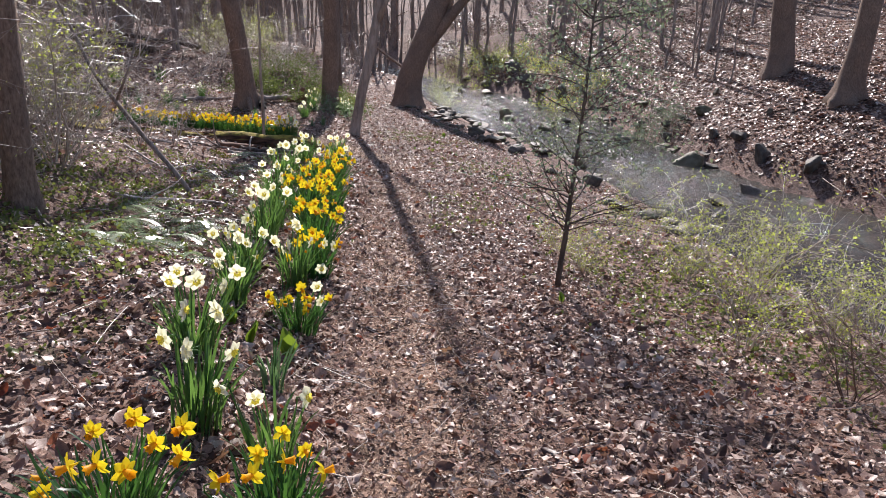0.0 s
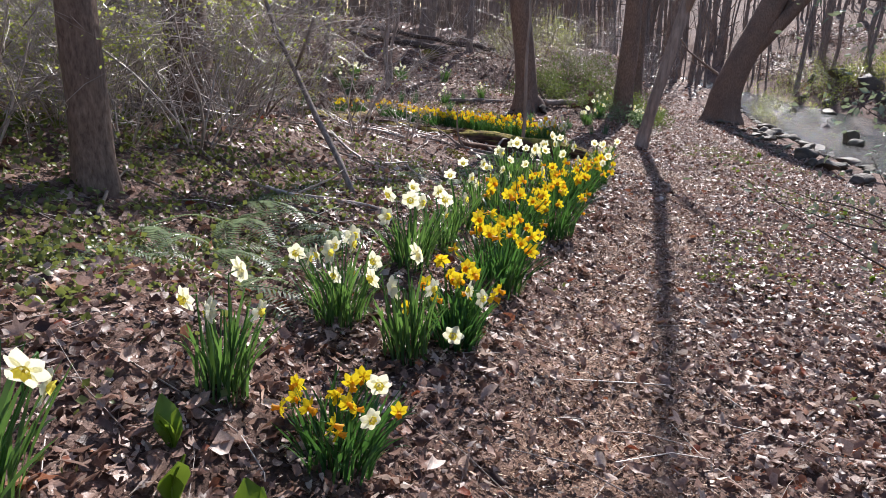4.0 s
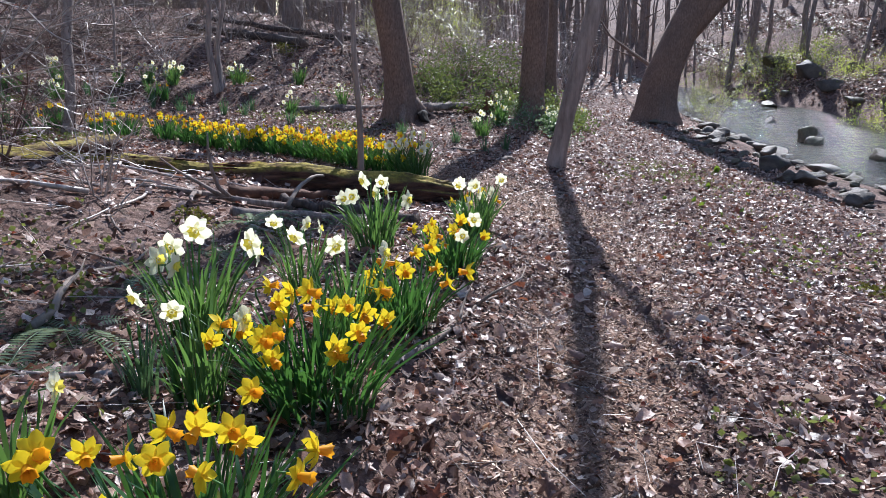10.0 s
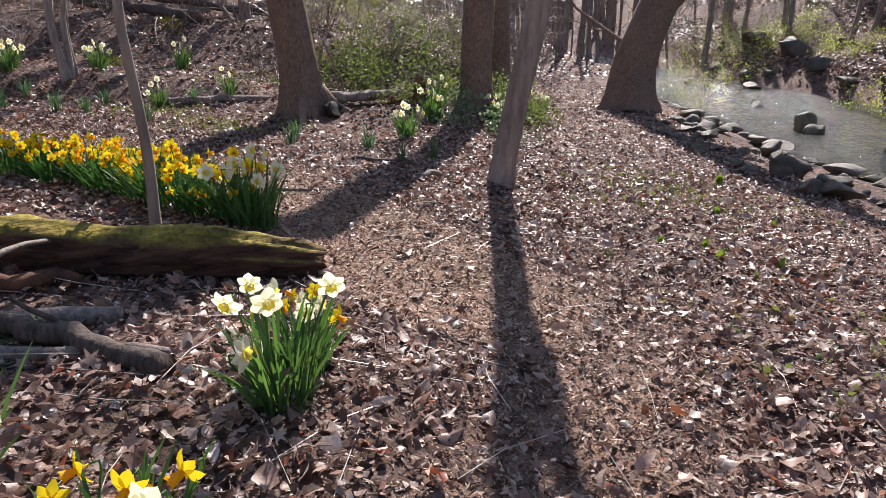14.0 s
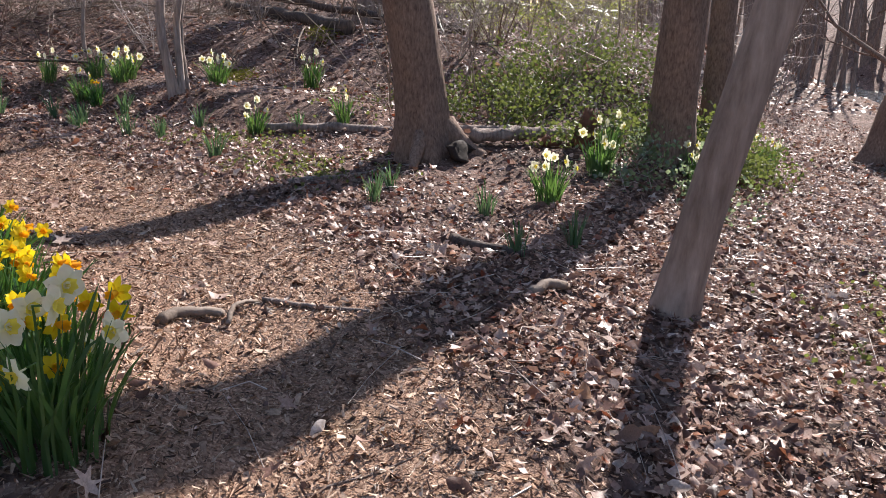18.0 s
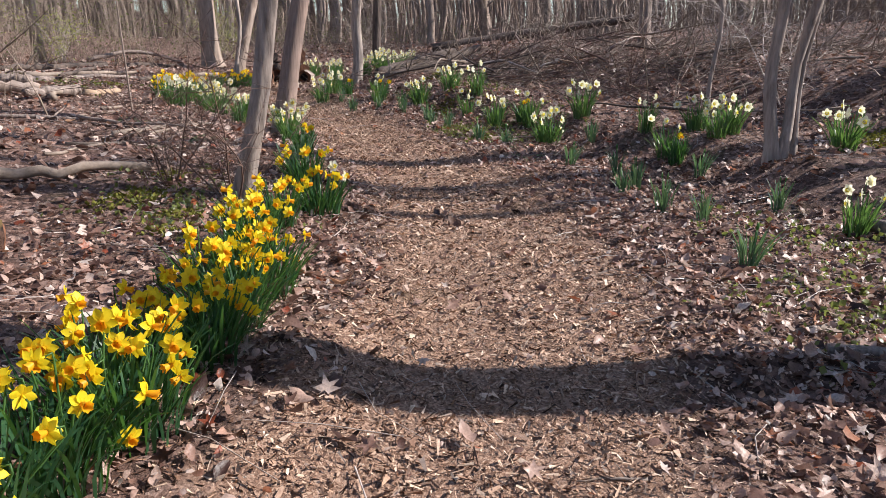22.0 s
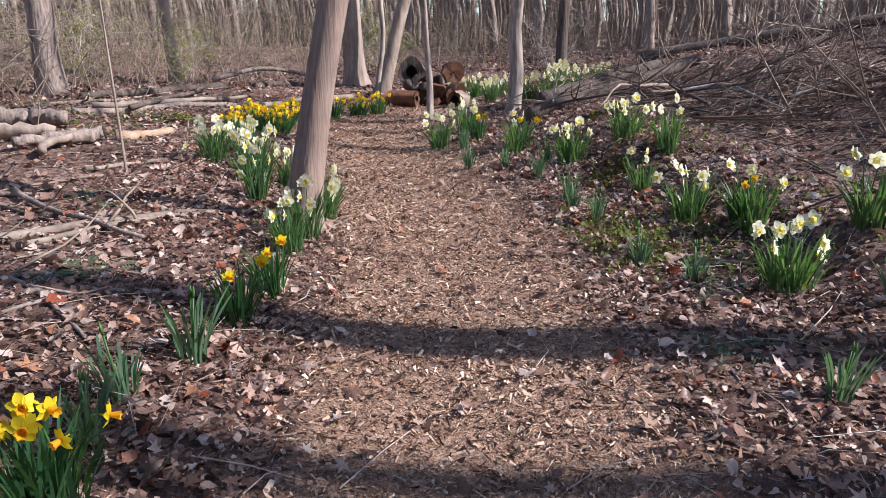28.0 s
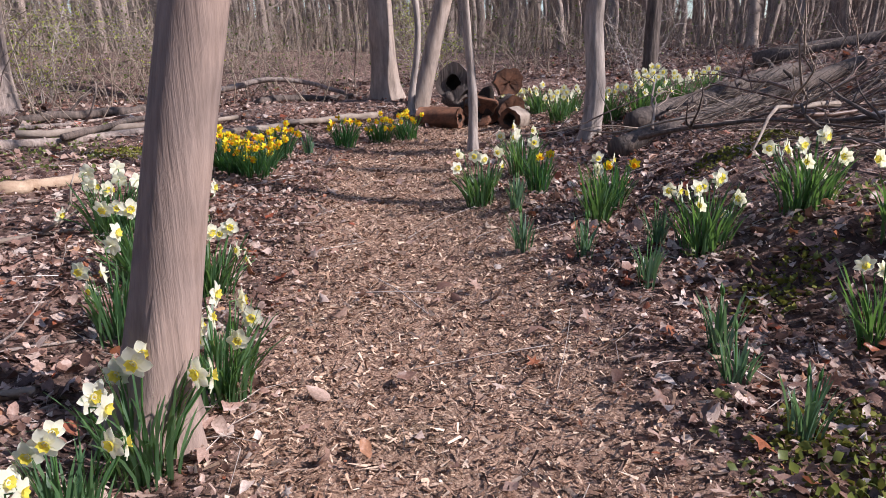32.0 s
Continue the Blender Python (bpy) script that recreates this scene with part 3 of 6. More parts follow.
# the trees beside the paths
tree(-6.5, 1.95, 0.115, 11, (0.05, 0.02), "slim upright grey-brown tree beside the daffodils", BARK_BROWN, 1)
tree(-8.95, 2.7, 0.21, 15, (-0.03, 0.0), "stout tree with flaking bark lit along one edge", BARK_BROWN, 2)
tree(-10.4, 2.2, 0.14, 12, (0.02, -0.03), "slim grey tree among bare shrubs", BARK_GREY, 3)
tree(-13.6, 2.6, 0.22, 15, (0.0, 0.02), "dark straight tree beyond the shrubs", BARK_DARK, 4)
tree_m = tree(-17.45, 10.85, 0.265, 16, (0.0, -0.16), "large brown tree with flared roots leaning slightly", BARK_BROWN, 5, flare=0.5)
tree(-17.05, 13.38, 0.225, 16, (0.02, -0.01), "straight brown tree rising from a green thicket", BARK_BROWN, 6, bow=(0, -0.012))
tree(-18.9, 15.1, 0.17, 15, (0.0, -0.02), "straight brown tree behind the thicket", BARK_BROWN, 7, bow=(0, -0.012))
tree(-13.78, 11.55, 0.128, 14, (0.06, 0.21), "thin smooth tree leaning over the path", BARK_SMOOTH, 8, flare=0.35, first=0.4, bow=(-0.0036, -0.0068), low=((2.6, 0.73, 4.5, 0.1, 2.6),))
tree(-19.45, 18.8, 0.44, 15, (0.06, 0.11), "massive leaning tree on the stream bank", BARK_BROWN, 9, bow=(0.016, 0.028), flare=0.6, low=((1.9, 1.0, 5.5, 0.28, 1.3), (1.2, 3.4, 3.2, 0.06, 0.4)))
tree(-6.2, 23.9, 0.32, 16, (0.03, 0.0), "tall tree on the leafy slope with exposed roots", BARK_BROWN, 10, flare=1.0)
tree(-9.4, 27.1, 0.40, 17, (-0.04, 0.02), "broad brown tree high on the leafy slope", BARK_BROWN, 11)
# saplings and small trees on the slope beyond the stream
for k, (sx, sy, sr) in enumerate(((-12.92, 28.3, 0.05), (-11.94, 27.8, 0.045), (-15.3, 30.4, 0.06), (-10.9, 26.9, 0.03), (-13.6, 29.4, 0.035), (-25.45, 32.3, 0.09), (-26.6, 33.6, 0.12), (-22.9, 33.4, 0.1), (-24.3, 35.2, 0.14), (-28.9, 34.3, 0.1))):
    tree(sx, sy, sr, 7 + 40 * sr, (0.02 * (k % 3 - 1), 0.02), "slim bare tree on the leafy slope beyond the stream", BARK_GREY, 300 + k, limbs=4, first=0.3, group="slim trees on the slope", wander=0.05)
tree(-26.3, 11.5, 0.27, 17, (0.0, 0.02), "tall grey tree behind the bank's crest", BARK_GREY, 26)
tree(-22.72, 6.6, 0.03, 6, (-0.03, 0.02), "thin crooked pale sapling on the bank", BARK_PALE, 27, limbs=4, flare=0.3, wander=0.06)
tree(-18.76, 2.66, 0.118, 10, (-0.215, 0.055), "leaning tree with long furrowed bark beside white daffodils", BARK_FURROWED, 12, flare=0.8)
tree(-16.12, 5.48, 0.072, 7, (-0.13, 0.15), "thin crooked pale tree beside yellow daffodils", BARK_PALE, 13, flare=0.6, limbs=4, wander=0.045)
tree(-23.15, -5.3, 0.2, 14, (0.02, -0.02), "grey tree with a curved foot behind sawn logs", BARK_SMOOTH, 14, bow=(0.012, -0.01))
tree(-23.35, -4.6, 0.13, 11, (-0.26, 0.16), "strongly leaning grey tree behind sawn logs", BARK_SMOOTH, 15, flare=0.3, bow=(0.012, -0.01))
tree(-23.05, -4.25, 0.05, 8, (-0.06, 0.05), "thin grey stem beside a leaning tree", BARK_PALE, 25, flare=0.6, limbs=3, wander=0.05)
tree(-22.5, -1.55, 0.05, 6, (0.02, 0.0), "very thin pale crooked tree by the path", BARK_PALE, 16, limbs=3, flare=0.4, wander=0.07)
tree(-23.5, -0.85, 0.1, 10, (-0.06, 0.04), "pale slim tree beside a fallen trunk", BARK_PALE, 17, wander=0.05)
tree(-26.3, -3.0, 0.11, 11, (-0.05, 0.03), "dark slim tree beyond white daffodils", BARK_DARK, 18)
tree(-17.95, -5.9, 0.2, 15, (0.02, -0.01), "grey upright tree in the level wood", BARK_GREY, 19)
tree(-12.42, 8.1, 0.033, 4, (0.0, -0.015), "thin brown sapling standing behind the mossy log", BARK_SMOOTH, 20, limbs=3, flare=0.3, wander=0.035)
for k, (lx, ly, lr) in enumerate(((0.02, -0.06, 0.06), (-0.06, 0.09, 0.048), (-0.12, 0.0, 0.03))):
    tree(-20.12 - 0.05 * k, 8.15 + 0.08 * k, lr, 6.5 - k, (lx, ly), "thin pale stem forking from a crooked clump", BARK_PALE, 30 + k, limbs=4, flare=0.5, wander=0.07, group="crooked stems on the bank")


def wood_behind():
    """Trees of the wood round about: a few kinds built once, then copied."""
    rng = random.Random(77)
    kinds = []
    for k in range(9):
        r = (0.07, 0.09, 0.12, 0.15, 0.18, 0.22, 0.1, 0.14, 0.06)[k]
        kinds.append(tree(-40 - 3 * k, -20, r, 9 + 40 * r, (rng.uniform(-0.07, 0.07), rng.uniform(-0.07, 0.07)), "slender bare woodland tree standing in leaf litter",
                          (BARK_GREY, BARK_SMOOTH, BARK_GREY)[k % 3], 100 + k, limbs=4, first=0.35, group="bare trees of the wood"))
    placed = []
    tries = 0
    while len(placed) < 205 and tries < 6000:
        tries += 1
        x, y = rng.uniform(-58, 14), rng.uniform(-26, 52)
        d_path, shore = to_path(x, y), float(TO_SHORE(x, y))
        if shore < 0.8 or d_path < 4.5:
            continue
        if -25 < x < 1 and -3 < y < 15 and d_path < 7:
            continue
        if -14 < x < 6 and 3 < y < 30 and shore < 9 and y < 22:
            continue
        if y > 13 - 0.63 * x and shore < 16 and rng.random() < (0.75 if x > -15 else 0.6):
            continue
        if math.hypot(x + 23, y - 18.5) < 6.5 and rng.random() < 0.8:
            continue
        if math.hypot(x, y) < 7 or any(math.hypot(x - a, y - b) < 1.3 for a, b in placed):
            continue
        placed.append((x, y))
        s = rng.uniform(0.8, 1.2)
        m = pose(x, y, ground_z(x, y) - 0.03, rng.uniform(-2, 2), rng.uniform(-2, 2), rng.uniform(0, 360))
        copy_thing(rng.choice(kinds), m @ Matrix.Diagonal((s, s, s, 1)))


wood_behind()


def far_wood():
    """The wood farther off, past counting."""
    rng = random.Random(5)
    s = Soup()
    for k in range(3000):
        a = rng.uniform(1.6, 5.0) if k % 7 else rng.uniform(0, 2 * math.pi)
        d = 24 + 34 * rng.random() ** 0.8
        x, y = -12 + d * math.cos(a), 8 + d * math.sin(a)
        beyond = y > 13 - 0.63 * x
        if TO_SHORE(x, y) < 0.5 or (to_path(x, y) < 2.5 and x > -31) or (beyond and TO_SHORE(x, y) < 14 and rng.random() < 0.85) or math.hypot(x + 25, y - 20) < 6:
            continue
        z = ground_z(x, y)
        r, h = min(0.22, rng.lognormvariate(-2.75, 0.5)), rng.uniform(7, 15)
        lx, ly = rng.gauss(0, 0.06), rng.gauss(0, 0.06)
        pts = [(x + lx * u + 0.12 * math.sin(u + a), y + ly * u + 0.1 * math.sin(1.3 * u), z + u - 0.2) for u in (0, 1.2, 3.5, h)]
        s.tube(pts, [r * 1.3, r, r * 0.85, r * 0.2], 5, cap=False)
        for _ in range(5):
            u = rng.uniform(0.8, h * 0.6)
            b = rng.uniform(0, 6.28)
            q = (x + lx * u, y + ly * u, z + u)
            s.tube(bend(q, (math.cos(b), math.sin(b), rng.uniform(0.2, 1.4)), rng.uniform(1.0, 3.2), 2, rng, 0.25), [r * 0.26, r * 0.18, r * 0.06], 3, cap=False)
    tagged(new("far_wood", s.mesh("far_wood", BARK_GREY)), "dense bare grey wood in the distance", "woods", kind="stuff")
    t = Soup()
    for k in range(5600):
        a = rng.uniform(1.55, 5.7) if k % 12 else rng.uniform(0, 2 * math.pi)
        d = 5 + 50 * rng.random() ** 0.9
        x, y = -12 + d * math.cos(a), 8 + d * math.sin(a)
        if to_path(x, y) < 3.6 or TO_SHORE(x, y) < 1.2 or (x > -16 and y > 9 and y < 13 - 0.63 * x):
            continue
        if -16 < x < -10 and 4 < y < 9:
            continue
        z = ground_z(x, y)
        b = rng.uniform(0, 6.28)
        h = rng.uniform(0.5, 2.6)
        st = bend((x, y, z - 0.05), (0.5 * math.cos(b), 0.5 * math.sin(b), 1), h, 4, rng, 0.2)
        r = rng.uniform(0.004, 0.012) * (1 + d / 40)
        t.tube(st, [r, r * 0.85, r * 0.65, r * 0.45, r * 0.2], 3, cap=False)
        for _ in range(3):
            k = rng.randint(1, 4)
            c = rng.uniform(0, 6.28)
            t.tube(bend(st[k], (math.cos(c), math.sin(c), rng.uniform(-0.2, 0.9)), h * rng.uniform(0.2, 0.5), 2, rng, 0.35), [r * 0.5, r * 0.35, r * 0.12], 3, cap=False)
    leaves = Soup()
    for k in range(1900):
        x, y = rng.uniform(-33, -13), rng.uniform(-19, -4.2)
        if to_path(x, y) < 2.6 or (x > -24.5 and y > -5.2 and x < -19):
            continue
        if k % 3 == 0 and x < -24:
            y += 17
            if to_path(x, y) < 4.2:
                continue
        z = ground_z(x, y)
        b, h = rng.uniform(0, 6.28), rng.uniform(0.6, 2.4)
        st = bend((x, y, z - 0.05), (0.5 * math.cos(b), 0.5 * math.sin(b), 1), h, 4, rng, 0.22)
        r = rng.uniform(0.004, 0.011)
        t.tube(st, [r, r * 0.85, r * 0.65, r * 0.45, r * 0.2], 3, cap=False)
        for _ in range(4):
            i, c = rng.randint(1, 4), rng.uniform(0, 6.28)
            tw = bend(st[i], (math.cos(c), math.sin(c), rng.uniform(-0.2, 0.9)), h * rng.uniform(0.2, 0.5), 2, rng, 0.35)
            t.tube(tw, [r * 0.5, r * 0.35, r * 0.12], 3, cap=False)
            if y < -4 and k % 2:
                for q in tw:
                    small_leaf(leaves, q + Vector((rng.gauss(0, 0.06), rng.gauss(0, 0.06), rng.gauss(0, 0.06))), rng.uniform(0.02, 0.05), rng)
    tagged(new("young_leaf_haze", leaves.mesh("young_leaf_haze", THICKET)), "first olive-green leaves on the undergrowth twigs", "leaves", kind="stuff")
    tagged(new("undergrowth", t.mesh("undergrowth", TWIG_TAN)), "tangle of bare twigs and brambles under the trees", "undergrowth", kind="stuff")


far_wood()

# ---- logs, stones, shrubs, ferns ----
def fallen_log(name, a, b, r, material, label, seed, category="log", sides=14, rough=0.1, end=None, stubs=0, group=""):
    """A trunk lying between two points, with broken or sawn ends and snapped branch stubs."""
    rng = random.Random(seed)
    a, b = Vector(a), Vector(b)
    top = thing(name, 0, 0, 0, label, category, group)
    n = 14
    pts = [a.lerp(b, i / n) + Vector((rng.gauss(0, 0.02), rng.gauss(0, 0.02), rng.gauss(0, 0.012))) for i in range(n + 1)]
    s = Soup()
    s.tube(pts, [r * (1 - 0.3 * i / n) * rng.uniform(0.94, 1.06) for i in range(n + 1)], sides, wobble=rough, rng=rng)
    part("trunk", s, material, top)
    if end:
        d = (pts[0] - pts[1]).normalized()
        e = Soup()
        e.tube([pts[0], pts[0] + d * 0.012], [r * 0.93, r * 0.9], sides)
        part("cut_end", e, end, top)
    for _ in range(stubs):
        i = rng.randint(2, n - 2)
        st = Soup()
        st.tube(bend(pts[i], (rng.gauss(0, 1), rng.gauss(0, 1), rng.uniform(0.3, 1)), rng.uniform(0.2, 0.6), 3, rng, 0.2), [r * 0.3, r * 0.25, r * 0.2, r * 0.12], 6)
        part("branch_stub", st, material, top)
    return top


def on_ground(x, y, up):
    return (x, y, fine_z(x, y) + up)


def fallen_branch(x, y, az, length, r, seed, material=DEADWOOD, label="weathered bare branch lying on the leaves", lift=0.0, forks=2, rise=0.0):
    """A crooked dead branch that follows the ground."""
    rng = random.Random(seed)
    top = thing("fallen_branch", 0, 0, 0, label, "branch", "fallen branches")
    pts, px, py, a = [], x, y, az
    n = 8
    for i in range(n + 1):
        pts.append(Vector((px, py, fine_z(px, py) + r * 0.8 + lift + rise * i / n)))
        a += rng.gauss(0, 0.16)
        px, py = px + math.cos(a) * length / n, py + math.sin(a) * length / n
    s = Soup()
    s.tube(pts, [r * (1 - 0.09 * i) for i in range(n + 1)], 7, wobble=0.12, rng=rng)
    part("branch", s, material, top)
    for _ in range(forks):
        i = rng.randint(2, 6)
        f = Soup()
        d = (pts[i + 1] - pts[i]).normalized() + Vector((rng.gauss(0, 0.6), rng.gauss(0, 0.6), 0.25))
        f.tube(bend(pts[i], d, length * rng.uniform(0.2, 0.4), 4, rng, 0.2), [r * 0.5, r * 0.42, r * 0.34, r * 0.25, r * 0.12], 5)
        part("twig", f, material, top)
    return top


def mossy_log():
    """The rotten log that points at the path: split, furrowed along its length, with a broken end."""
    rng = random.Random(1)
    a, b = Vector(on_ground(-11.62, 8.78, 0.08)), Vector(on_ground(-12.95, 4.7, 0.04))
    top = thing("mossy_log", 0, 0, 0, "rotting fallen log with yellow-green moss along its top", "log")
    n, sides = 90, 30
    axis = (b - a).normalized()
    side = Vector((axis.y, -axis.x, 0)).normalized()
    up = side.cross(axis)
    s = Soup()
    deep = [rng.uniform(-0.3, 0.2) for _ in range(sides)]
    for i in range(n + 1):
        u = i / n
        worn = 0.74 + 0.26 * float(smooth(0.0, 0.16, u))     # rotted away towards its end
        p = a.lerp(b, u) + Vector((0, 0, 0.02 * math.sin(7 * u) + 0.015 * math.sin(19 * u + 1) - 0.1 * (1 - worn)))
        for j in range(sides):
            ang = 2 * math.pi * j / sides
            r = 0.155 * worn * (1 + deep[j] * (0.5 + noise.noise(Vector((u * 5, j * 2.3, 9)))) + 0.18 * noise.noise(Vector((u * 9, j * 0.9, 1))) + 0.13 * noise.noise(Vector((u * 40, j * 0.7, 5))))
            flat = 0.86 if math.sin(ang) < 0 else (0.95 - 0.12 * max(0, noise.noise(Vector((u * 6, 3, 8)))))
            ragged = (0.10 * rng.random() if i == 0 else 0) + (0.05 * rng.random() if i == 1 else 0)
            shrink = 0.72 if i == 0 else (0.9 if i == 1 else 1)
            s.v.append(tuple(p + side * math.cos(ang) * r * shrink + up * math.sin(ang) * r * flat * shrink - axis * ragged))
    for i in range(n):
        for j in range(sides):
            q, w = i * sides + j, i * sides + (j + 1) % sides
            s.f.append((q, w, w + sides, q + sides))
    s.f.append(tuple(reversed(range(sides))))
    part("trunk", s, MOSSY, top)
    for k in range(16):
        f = Soup()
        ang, u = rng.uniform(-0.3, 2.6), rng.uniform(0.2, 0.8)
        p = a.lerp(b, u) + side * math.cos(ang) * 0.155 + up * math.sin(ang) * 0.145
        f.tube([p, p + axis * rng.uniform(-0.2, 0.2) + side * 0.012, p + axis * rng.uniform(-0.5, 0.5) + side * rng.uniform(0.0, 0.02)], [0.014, 0.012, 0.004], 4)
        part("splinter", f, ROTTEN, top)


mossy_log()
fallen_log("fallen_log", on_ground(-10.5, 7.8, 0.03), on_ground(-11.5, 7.0, 0.05), 0.055, BARK_DARK, "short dark branch log lying in leaves", 2, stubs=1)
fallen_branch(-11.2, 7.75, -1.9, 1.9, 0.045, 3, BARK_GREY, "crooked grey branch beside the mossy log", forks=3)
fallen_log("fallen_log", on_ground(-17.75, 12.05, 0.07), on_ground(-18.75, 9.2, 0.08), 0.07, BARK_GREY, "thin grey log lying against the tree's foot", 4)
fallen_log("fallen_log", on_ground(-17.3, 12.1, 0.06), on_ground(-16.9, 14.4, 0.06), 0.065, ROTTEN, "reddish rotten log under the thicket", 5)
fallen_log("fallen_log", on_ground(-14.3, 5.95, 0.09), on_ground(-13.4, 5.0, 0.09), 0.12, MOSSY, "short mossy rotten log in the leaves", 6, end=ROTTEN)
fallen_log("fallen_log", on_ground(-22.95, 0.2, 0.1), on_ground(-25.9, 0.5, 0.25), 0.105, BARK_DARK, "grey-brown fallen trunk lying along the bank", 7, stubs=2)
fallen_log("fallen_log", on_ground(-23.6, -0.35, 0.1), on_ground(-26.3, -0.5, 0.2), 0.11, BARK_DARK, "thin fallen trunk resting in the brush pile", 8, stubs=2)
fallen_log("sawn_log", on_ground(-17.05, -2.5, 0.12), on_ground(-17.75, -2.0, 0.12), 0.12, BARK_GREY, "short sawn log with a pale cut face", 9, end=SAWN)
fallen_log("sawn_log", on_ground(-16.3, -1.7, 0.12), on_ground(-17.5, -1.2, 0.12), 0.1, BARK_SMOOTH, "sawn log lying in the leaves", 10, end=SAWN)
# this one's end is a flat disc, coloured like the shade of a hollow
fallen_log("sawn_log", on_ground(-17.95, -0.95, 0.1), on_ground(-17.1, -0.7, 0.1), 0.075, BARK_GREY, "small sawn log in the leaves", 11, end=HOLLOW_DARK)
fallen_log("fallen_log", on_ground(-22.4, -4.05, 0.06), on_ground(-21.0, -3.72, 0.05), 0.045, DEADWOOD, "pale bare log behind yellow daffodils", 12, rough=0.16)
fallen_log("fallen_log", on_ground(-20.6, -5.4, 0.06), on_ground(-18.2, -4.4, 0.06), 0.07, BARK_DARK, "grey log lying in the level wood", 13, stubs=3, rough=0.16)
fallen_branch(-17.6, -3.9, 3.4, 2.2, 0.035, 77, BARK_GREY)
fallen_log("fallen_log", on_ground(-22.3, 10.6, 0.1), on_ground(-25.6, 8.6, 0.25), 0.12, BARK_DARK, "dark fallen trunk on the bank's crest", 14, stubs=2)
fallen_log("fallen_log", on_ground(-23.4, 12.8, 0.2), on_ground(-25.6, 9.0, 0.5), 0.08, BARK_DARK, "dark dead trunk leaning over the crest", 15, stubs=3)
fallen_log("fallen_log", on_ground(-27.5, -2.2, 0.1), on_ground(-31.0, 2.4, 0.5), 0.13, BARK_DARK, "dark fallen trunk far behind the bank", 16, stubs=2)
fallen_log("fallen_log", on_ground(-13.9, 4.0, 0.06), on_ground(-15.9, 4.5, 0.06), 0.05, DEADWOOD, "long thin bare log in the hollow", 17)


def stone_mesh(seed, flat):
    """A water-worn angular stone."""
    rng = random.Random(seed)
    bm = bmesh.new()
    bmesh.ops.create_icosphere(bm, subdivisions=3, radius=0.5)
    cuts = [(Vector((rng.gauss(0, 1), rng.gauss(0, 1), rng.gauss(0, 1))).normalized(), rng.uniform(0.17, 0.36)) for _ in range(11)]
    for v in bm.verts:
        for d, k in cuts:
            over = v.co.dot(d) - k
            if over > 0:
                v.co -= d * over * 0.95
        v.co *= 1 + 0.22 * noise.noise(v.co * 3.5 + Vector((seed, 0, 0))) + 0.08 * noise.noise(v.co * 11)
        v.co.z *= flat
    me = bpy.data.meshes.new("stone")
    for f in bm.faces:
        f.smooth = True
    bm.to_mesh(me)
    bm.free()
    me.materials.append(ROCK)
    return me


def hollow_log(x, y, up, az, r, length, seed, bark, face, label, tip=0.0, core=0.55):
    """A sawn piece with a rough ring of wood round a hollow whose shade is painted dark, lying along az."""
    rng = random.Random(seed)
    top = thing("sawn_log", x, y, ground_z(x, y) + up, label, "log", "heap of sawn logs")
    d = Vector((math.cos(az) * math.cos(tip), math.sin(az) * math.cos(tip), math.sin(tip))) * length / 2
    side = Vector((-math.sin(az), math.cos(az), 0))
    upv = d.normalized().cross(side) * -1
    n = 20
    jag = [rng.uniform(0.84, 1.12) for _ in range(n)]
    ring = lambda c, q, depth=0.0: [c + (side * math.cos(2 * math.pi * k / n) + upv * math.sin(2 * math.pi * k / n)) * q * jag[k] - d.normalized() * depth * rng.random() for k in range(n)]
    strip = lambda a, b: [(a + k, a + (k + 1) % n, b + (k + 1) % n, b + k) for k in range(n)]
    s = Soup()
    s.add(ring(-d, r) + ring(-d * 0.4, r * 1.05) + ring(d * 0.4, r * 1.02) + ring(d, r, 0.03), strip(0, n) + strip(n, 2 * n) + strip(2 * n, 3 * n) + [tuple(range(n))])
    part("bark", s, bark, top)
    e = Soup()
    e.add(ring(d * 0.99, r * 0.99) + ring(d * 0.985, r * core, 0.04), strip(0, n))
    part("cut_end", e, face, top)
    h = Soup()
    h.add(ring(d * 0.985, r * core) + ring(d * 0.2, r * core * 0.9), strip(0, n) + [tuple(range(n, 2 * n))])
    part("hollow", h, HOLLOW_DARK, top, "hollow core with its shade coloured near-black")


